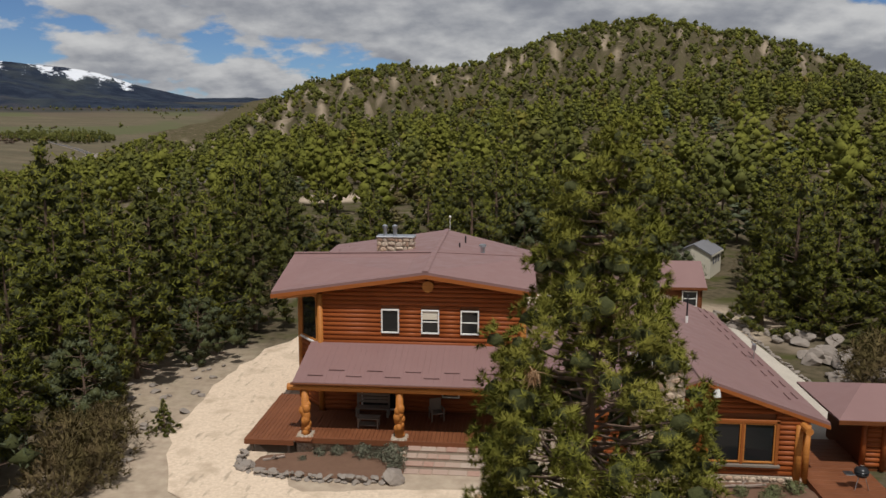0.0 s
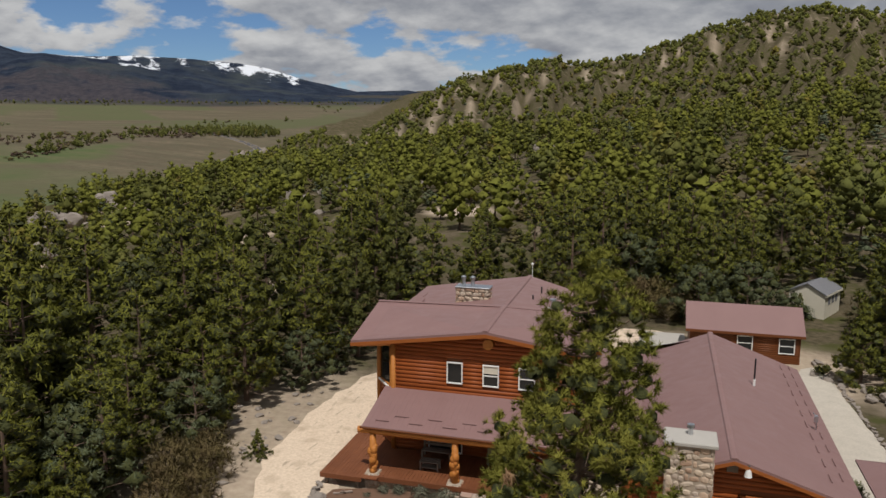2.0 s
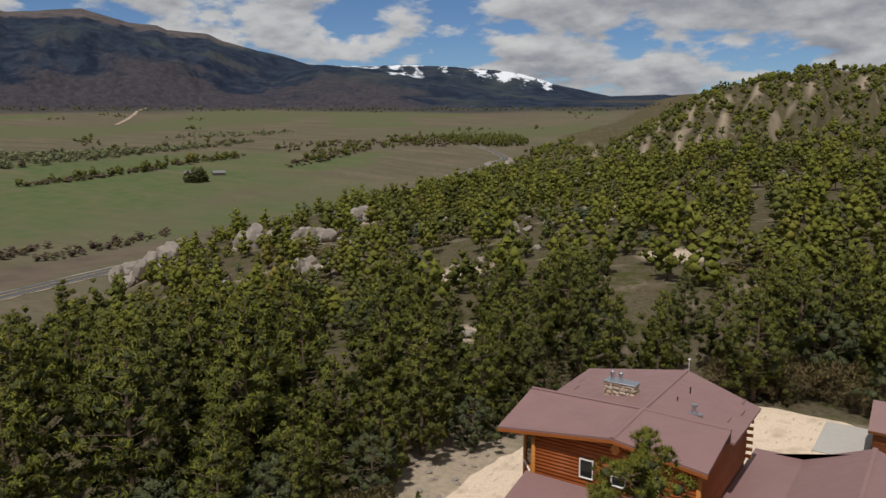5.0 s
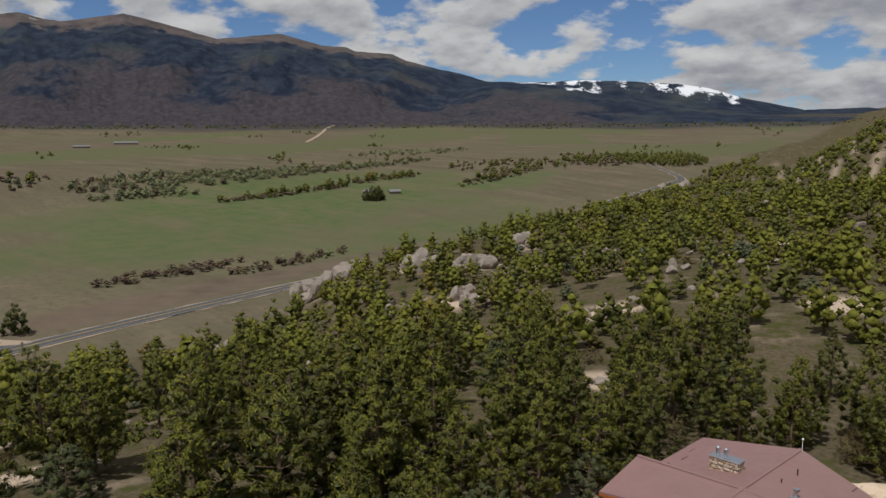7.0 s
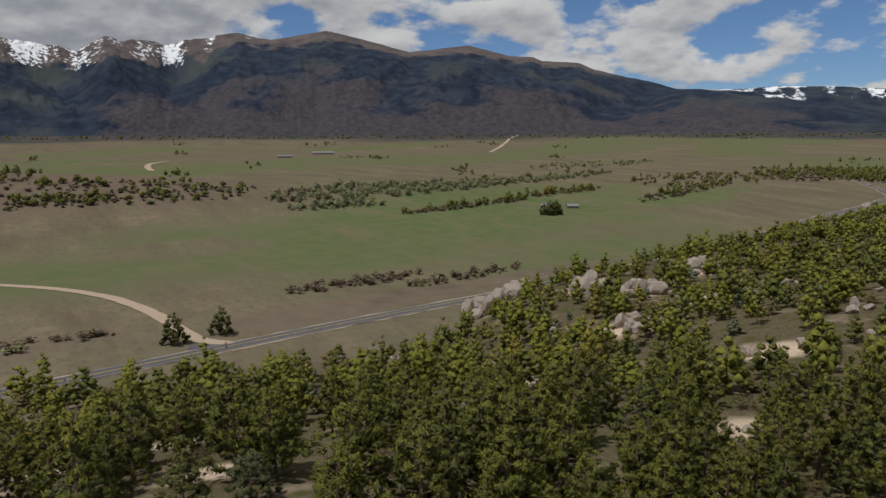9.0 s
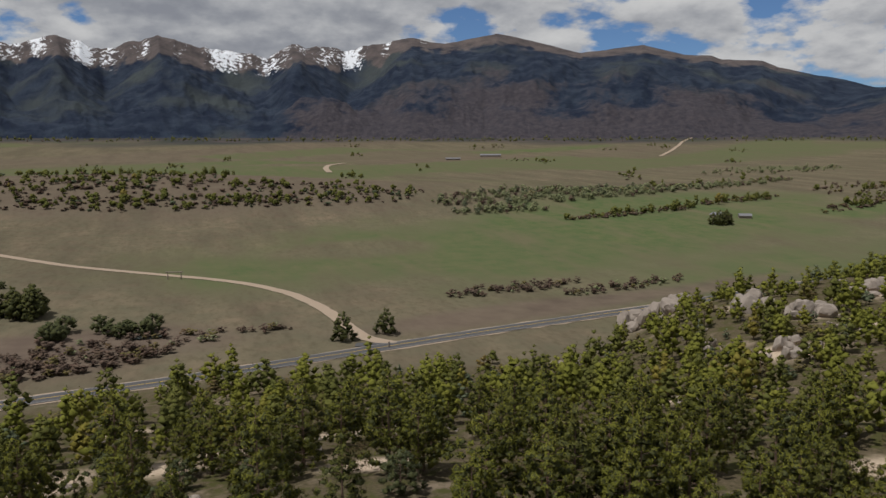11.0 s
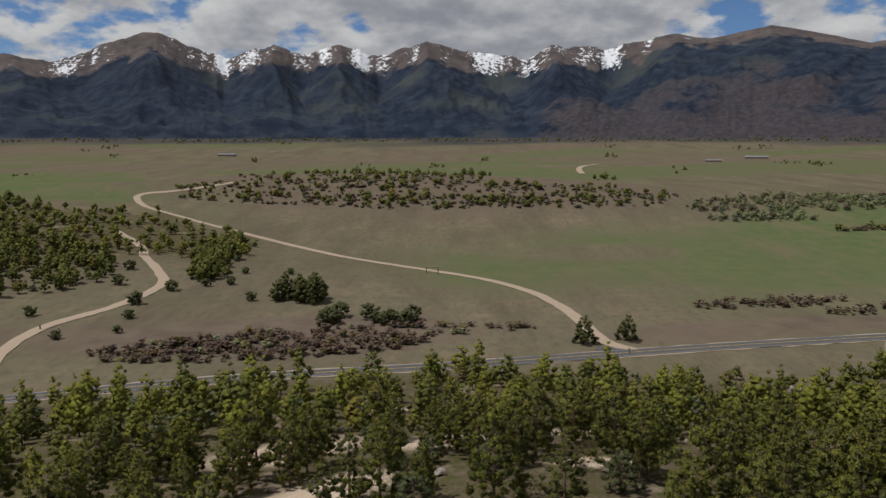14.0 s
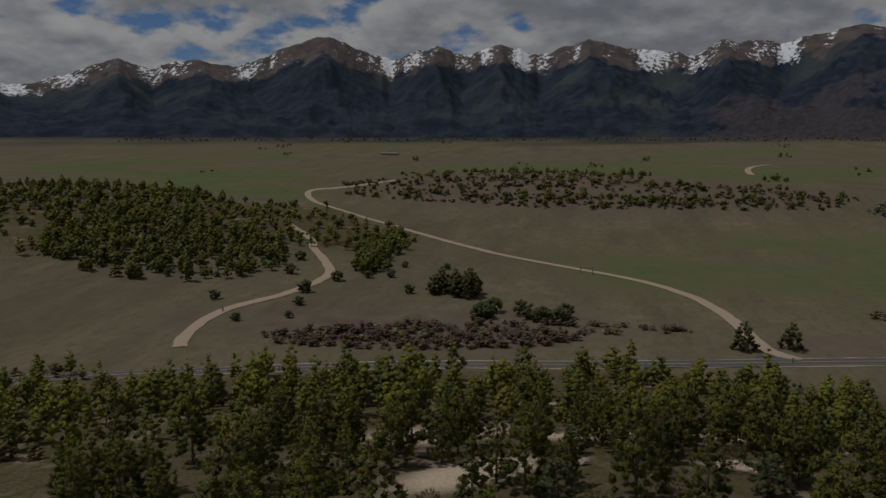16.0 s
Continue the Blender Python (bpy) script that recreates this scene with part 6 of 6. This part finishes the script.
def left_trees():
    r = random.Random(19)
    for x, y, s, k in ((-19.5, -5.0, 0.72, 0), (-22.5, -10.5, 0.8, 1), (-26.0, -6.0, 1.22, 0), (-23.0, 1.0, 0.85, 0), (-18.5, 6.0, 0.9, 0), (-17.0, 12.5, 1.0, 0), (-21.0, 14.0, 1.1, 1), (-28.5, 3.0, 1.28, 0),
                       (-29.0, -13.0, 1.15, 0), (-33.0, -8.0, 1.28, 1), (-35.0, 0.0, 1.28, 0), (-25.0, 9.0, 1.0, 0), (-19.0, 19.0, 1.05, 0), (-14.8, 17.5, 0.9, 1), (-38.0, -16.0, 1.28, 0), (-31.0, -20.0, 1.15, 0), (-18.3, -8.6, 0.62, 0), (-20.5, -12.5, 0.6, 0), (-17.4, -12.2, 0.5, 0)):
        plant("ponderosa_pine" if k == 0 else "fir_tree", r.choice(PINES if k == 0 else DARKS), x, y, r.uniform(0, 360), s, "tall green ponderosa pine with a bare lower trunk" if k == 0 else "dark green conical fir on the stony slope",
              "pines round the house" if k == 0 else "firs round the house")
    for x, y, s in ((-17.5, -1.5, 0.95), (-20.5, -8.0, 1.0), (-18.5, -11.0, 1.1), (-16.0, 9.5, 0.9), (-24.0, -14.5, 1.0), (-15.2, 14.0, 0.7)):
        plant("juniper", r.choice(JUNIPERS), x, y, r.uniform(0, 360), s, "grey-green bushy juniper among pines", "junipers round the house")


left_trees()


def back_trees():
    r = random.Random(29)
    for x, y, s in ((14, 40, 0.95), (9, 45, 1.0), (3, 43, 1.1), (-4, 41, 1.0), (18, 46, 1.0), (29, 36, 1.1), (31, 30, 1.0), (33, 46, 1.1), (22, 54, 1.0), (12, 52, 1.05), (0, 51, 1.1), (27, 57, 1.0), (-9, 36, 1.0), (-12, 29, 1.0),
                    (35, 38, 1.0), (37, 25, 1.05), (36, 17, 1.0), (40, 32, 1.1), (6, 58, 1.0), (16, 60, 1.0)):
        plant("ponderosa_pine", r.choice(PINES), x, y, r.uniform(0, 360), s * 0.95, "tall green ponderosa pine with a bare lower trunk", "pines round the house")


back_trees()


def log_rest():
    r = random.Random(6)
    for x, y, a, n in ((14.3, -6.0, 6, 1.9), (-6.6, -5.0, 20, 1.0)):
        t = thing("driftwood", "bleached grey driftwood branch lying on the soil bed", "branch", (x, y, float(height(x, y)) + 0.2), a)
        bm = bmesh.new()
        p = Vector((-n / 2, 0, 0))
        for k in range(5):
            q = p + Vector((n / 5, r.uniform(-0.06, 0.06), r.uniform(-0.03, 0.05)))
            rod(bm, p, q, 0.07, 0.05, 6)
            p = q
        for k in range(2):
            rod(bm, (r.uniform(-0.3, 0.3), 0, 0), (r.uniform(-0.3, 0.3), r.uniform(-0.3, 0.3), 0.25), 0.035, 0.015, 5)
        part("branch", bm, "twiggrey", t)


log_rest()


# ---------------------------------------------------------------- valley
def valley():
    r = random.Random(77)
    dark = [tree_meshes(81 + k, 7.8, 0.2, 4.5, 44, 24, 0.5, 0.2, "pine", "pinedark", fat=0.72) for k in range(2)]
    bush = [tree_meshes(86 + k, 4.2, 0.1, 3.1, 26, 24, 0.4, 0.18, "round", "juniper", fat=0.72) for k in range(2)]
    for x, y, s in ((-226, 3, 1.35), (-231, 19.5, 1.25)):
        plant("roadside_pine", dark[0], x, y, r.uniform(0, 360), s, "dark round pine beside the ranch road junction", "junction pines")
    for k in range(10):
        plant("valley_pine", dark[k % 2], -290 + r.uniform(-7, 7), -113 + r.uniform(-14, 12), r.uniform(0, 360), r.uniform(1.15, 1.7), "dark green pine in the pasture grove", "pasture grove")
    for k in range(16):
        plant("pasture_juniper", bush[k % 2], -258 + r.uniform(-7, 7), -76 + r.uniform(-20, 16), r.uniform(0, 360), r.uniform(1.0, 1.5), "rounded green juniper along the creek", "creek junipers")
    for x, y, s in ((-288, -133, 1.0), (-222, -186, 0.8), (-252, -172, 0.9), (-274, -178, 1.3), (-300, -172, 1.2), (-312, -160, 0.9), (-318, -150, 0.9), (-250, -210, 1.0), (-232, -168, 0.7), (-345, -150, 0.8), (-350, -128, 0.8), (-335, -205, 1.2), (-330, -215, 1.1), (-305, -198, 1.2)):
        plant("pasture_juniper", bush[r.randrange(2)], x, y, r.uniform(0, 360), s, "lone round green juniper in dry pasture", "pasture junipers")
    for k in range(7):
        plant("valley_pine", dark[k % 2], -450 + r.uniform(-5, 5), 328 + r.uniform(-8, 8), r.uniform(0, 360), r.uniform(1.0, 1.5), "dark green pine by the ranch", "ranch pines")

    def blob(n, cx, cy, rx, ry, turn=0.0):
        c, s = math.cos(radians(turn)), math.sin(radians(turn))
        out = []
        for k in range(n):
            a, q = r.uniform(0, 6.28), math.sqrt(r.random())
            u, v = rx * q * math.cos(a), ry * q * math.sin(a)
            out.append((cx + u * c - v * s, cy + u * s + v * c, 0.0))
        return out

    wood_stuff("south_wood", blob(400, -330, -282, 78, 58, 60) + blob(200, -430, -400, 80, 110, 20) + blob(110, -395, -178, 55, 13, 10) + blob(30, -335, -165, 18, 9) + blob(110, -440, -520, 110, 110), 91, 14, 9, 0.85, 0.42,
               [(0.92, "pinedark"), (1.0, "juniper")], "dark pine wood on the rise south of the track", "woodland", (6.5, 10.0), (3.3, 4.3))
    wood_stuff("hillock_scrub", blob(470, -640, -60, 32, 230, 2) + blob(240, -612, -70, 14, 210, 2) + blob(160, -690, -130, 50, 120), 93, 7, 6, 0.9, 0.5,
               [(0.44, "pinedark"), (0.56, "juniper"), (1.0, "twig")], "low juniper and brown scrub on the hillock", "scrub", (3.4, 6.0), (2.3, 3.6), "round")
    wood_stuff("hillock_pines", blob(12, -800, -95, 8, 40) + blob(14, -800, -20, 8, 25) + blob(9, -790, -140, 10, 30), 94, 14, 9, 1.2, 0.6, [(1.0, "pinedark")], "row of dark pines behind the hillock", "woodland")
    wood_stuff("creek_scrub", blob(330, -216, -110, 15, 60, 12) + blob(80, -240, -70, 9, 60, 10) + blob(80, -296, 95, 9, 40, 12) + blob(60, -285, 150, 7, 40, 14), 95, 8, 12, 0.8, 0.22,
               [(0.8, "twig"), (0.93, "oak"), (1.0, "willow")], "purple-brown bare willow scrub along the creek", "scrub", (4.0, 8.0), (2.0, 3.2), "round", 0.6)
    wood_stuff("willow_belt", blob(430, -640, 300, 34, 150, 12) + blob(80, -572, 205, 14, 45) + blob(110, -690, 520, 20, 130, 20) + blob(90, -900, 760, 60, 160, 20), 97, 10, 10, 1.1, 0.4,
               [(0.8, "willow"), (0.92, "twig"), (1.0, "juniper")], "pale green willows along the valley stream", "woodland", (9.0, 16.0), (3.0, 4.6), "round")
    wood_stuff("valley_scrub", blob(110, -522, 300, 10, 70, 10) + blob(130, -505, 540, 14, 110, 20) + blob(70, -560, 430, 12, 60, 15) + blob(260, -560, 800, 60, 120, 30) + blob(110, -600, 640, 60, 110, 25) + blob(50, -700, 470, 16, 60), 99, 8, 8, 1.0, 0.5,
               [(0.45, "twig"), (0.75, "pinedark"), (1.0, "oak")], "scattered dark scrub and trees across the valley", "scrub", (5.0, 8.5), (2.4, 3.8), "round")
    wood_stuff("valley_pines", blob(330, -505, 830, 55, 85, 20), 98, 8, 6, 1.2, 0.6, [(0.9, "pinedark"), (1.0, "juniper")], "block of dark pines beside the valley road", "woodland", (7.0, 11.0), (2.7, 3.6))
    far = []
    for k in range(46):
        d, b = r.uniform(900, 2500), radians(r.uniform(8, 122))
        far += blob(r.randrange(4, 16), 30 - math.sin(b) * d, -44 + math.cos(b) * d, r.uniform(10, 30), r.uniform(30, 110), math.degrees(b) + 90 - 90)
    wood_stuff("far_scrub", far, 101, 5, 4, 1.8, 1.0, [(0.5, "pinedark"), (0.8, "twig"), (1.0, "willow")], "thin lines of far trees on the plain", "woodland", (5.0, 8.5), (2.4, 3.8), "round")
    edge = []
    for k in range(900):
        b, d = radians(r.uniform(0, 125)), r.uniform(2520, 2790)
        edge.append((20 - math.sin(b) * d, -40 + math.cos(b) * d, 0.0))
    wood_stuff("foothill_wood", edge, 103, 4, 3, 2.4, 1.6, [(0.8, "pinedark"), (1.0, "twig")], "dark wood along the foot of the mountains", "woodland")


valley()


def valley_things():
    g = thing("ranch_gate", "dark log ranch gateway beside the dirt road", "gate", (-366, -55, float(height(-366, -55))), 80)
    for x in (-3.2, 3.2):
        bm = bmesh.new()
        rod(bm, (x, 0, -0.3), (x, 0, 3.6), 0.28, 0.24, 8)
        part("post", bm, "greywood", g)
    bm = bmesh.new()
    rod(bm, (-4.2, 0, 3.7), (4.2, 0, 3.7), 0.26, 0.26, 8)
    part("beam", bm, "greywood", g)
    for x, y, w, d, hh, a, lab in ((-1620, 600, 46, 14, 7, 70, "long low dark barn on the far plain"), (-478, 350, 14, 9, 4, 20, "small grey ranch house among trees"),
                                   (-470, 366, 9, 7, 3.5, 60, "small grey ranch shed among trees"), (-1750, -560, 40, 12, 6, 95, "low pale ranch buildings on the far plain"),
                                   (-1500, 470, 30, 10, 5, 80, "pale stable on the far plain")):
        t = gable_house("ranch_building", lab, -w / 2, w / 2, -d / 2, d / 2, 0, hh * 0.6, hh, "greywood", "roof", 0.5)
        t.matrix_basis = pose(x, y, float(height(x, y)), 0, 0, a)
        for o in t.children:
            if o.name.startswith("roof"):
                o.data.materials[0] = MAT["greyshingle"]
    for k, (x, y) in enumerate(((-233, -197), (-229, -188), (-212, 16), (-214, 9))):
        t = thing("gate_post", "dark wooden gate post beside the track", "post", (x, y, float(height(x, y))), 0, "gate posts")
        bm = bmesh.new()
        rod(bm, (0, 0, -0.3), (0, 0, 2.2), 0.3, 0.26, 8)
        part("post", bm, "greywood", t)
    c = thing("creek_pool", "small dark creek pool with cut banks", "water", kind="structure")
    bm = bmesh.new()
    bmesh.ops.create_circle(bm, cap_ends=True, segments=20, radius=1, matrix=Matrix.Translation((-249, -62, float(height(-249, -62)) + 0.3)) @ Matrix.Diagonal((2.2, 6, 1, 1)))
    part("pool", bm, "water", c)


valley_things()
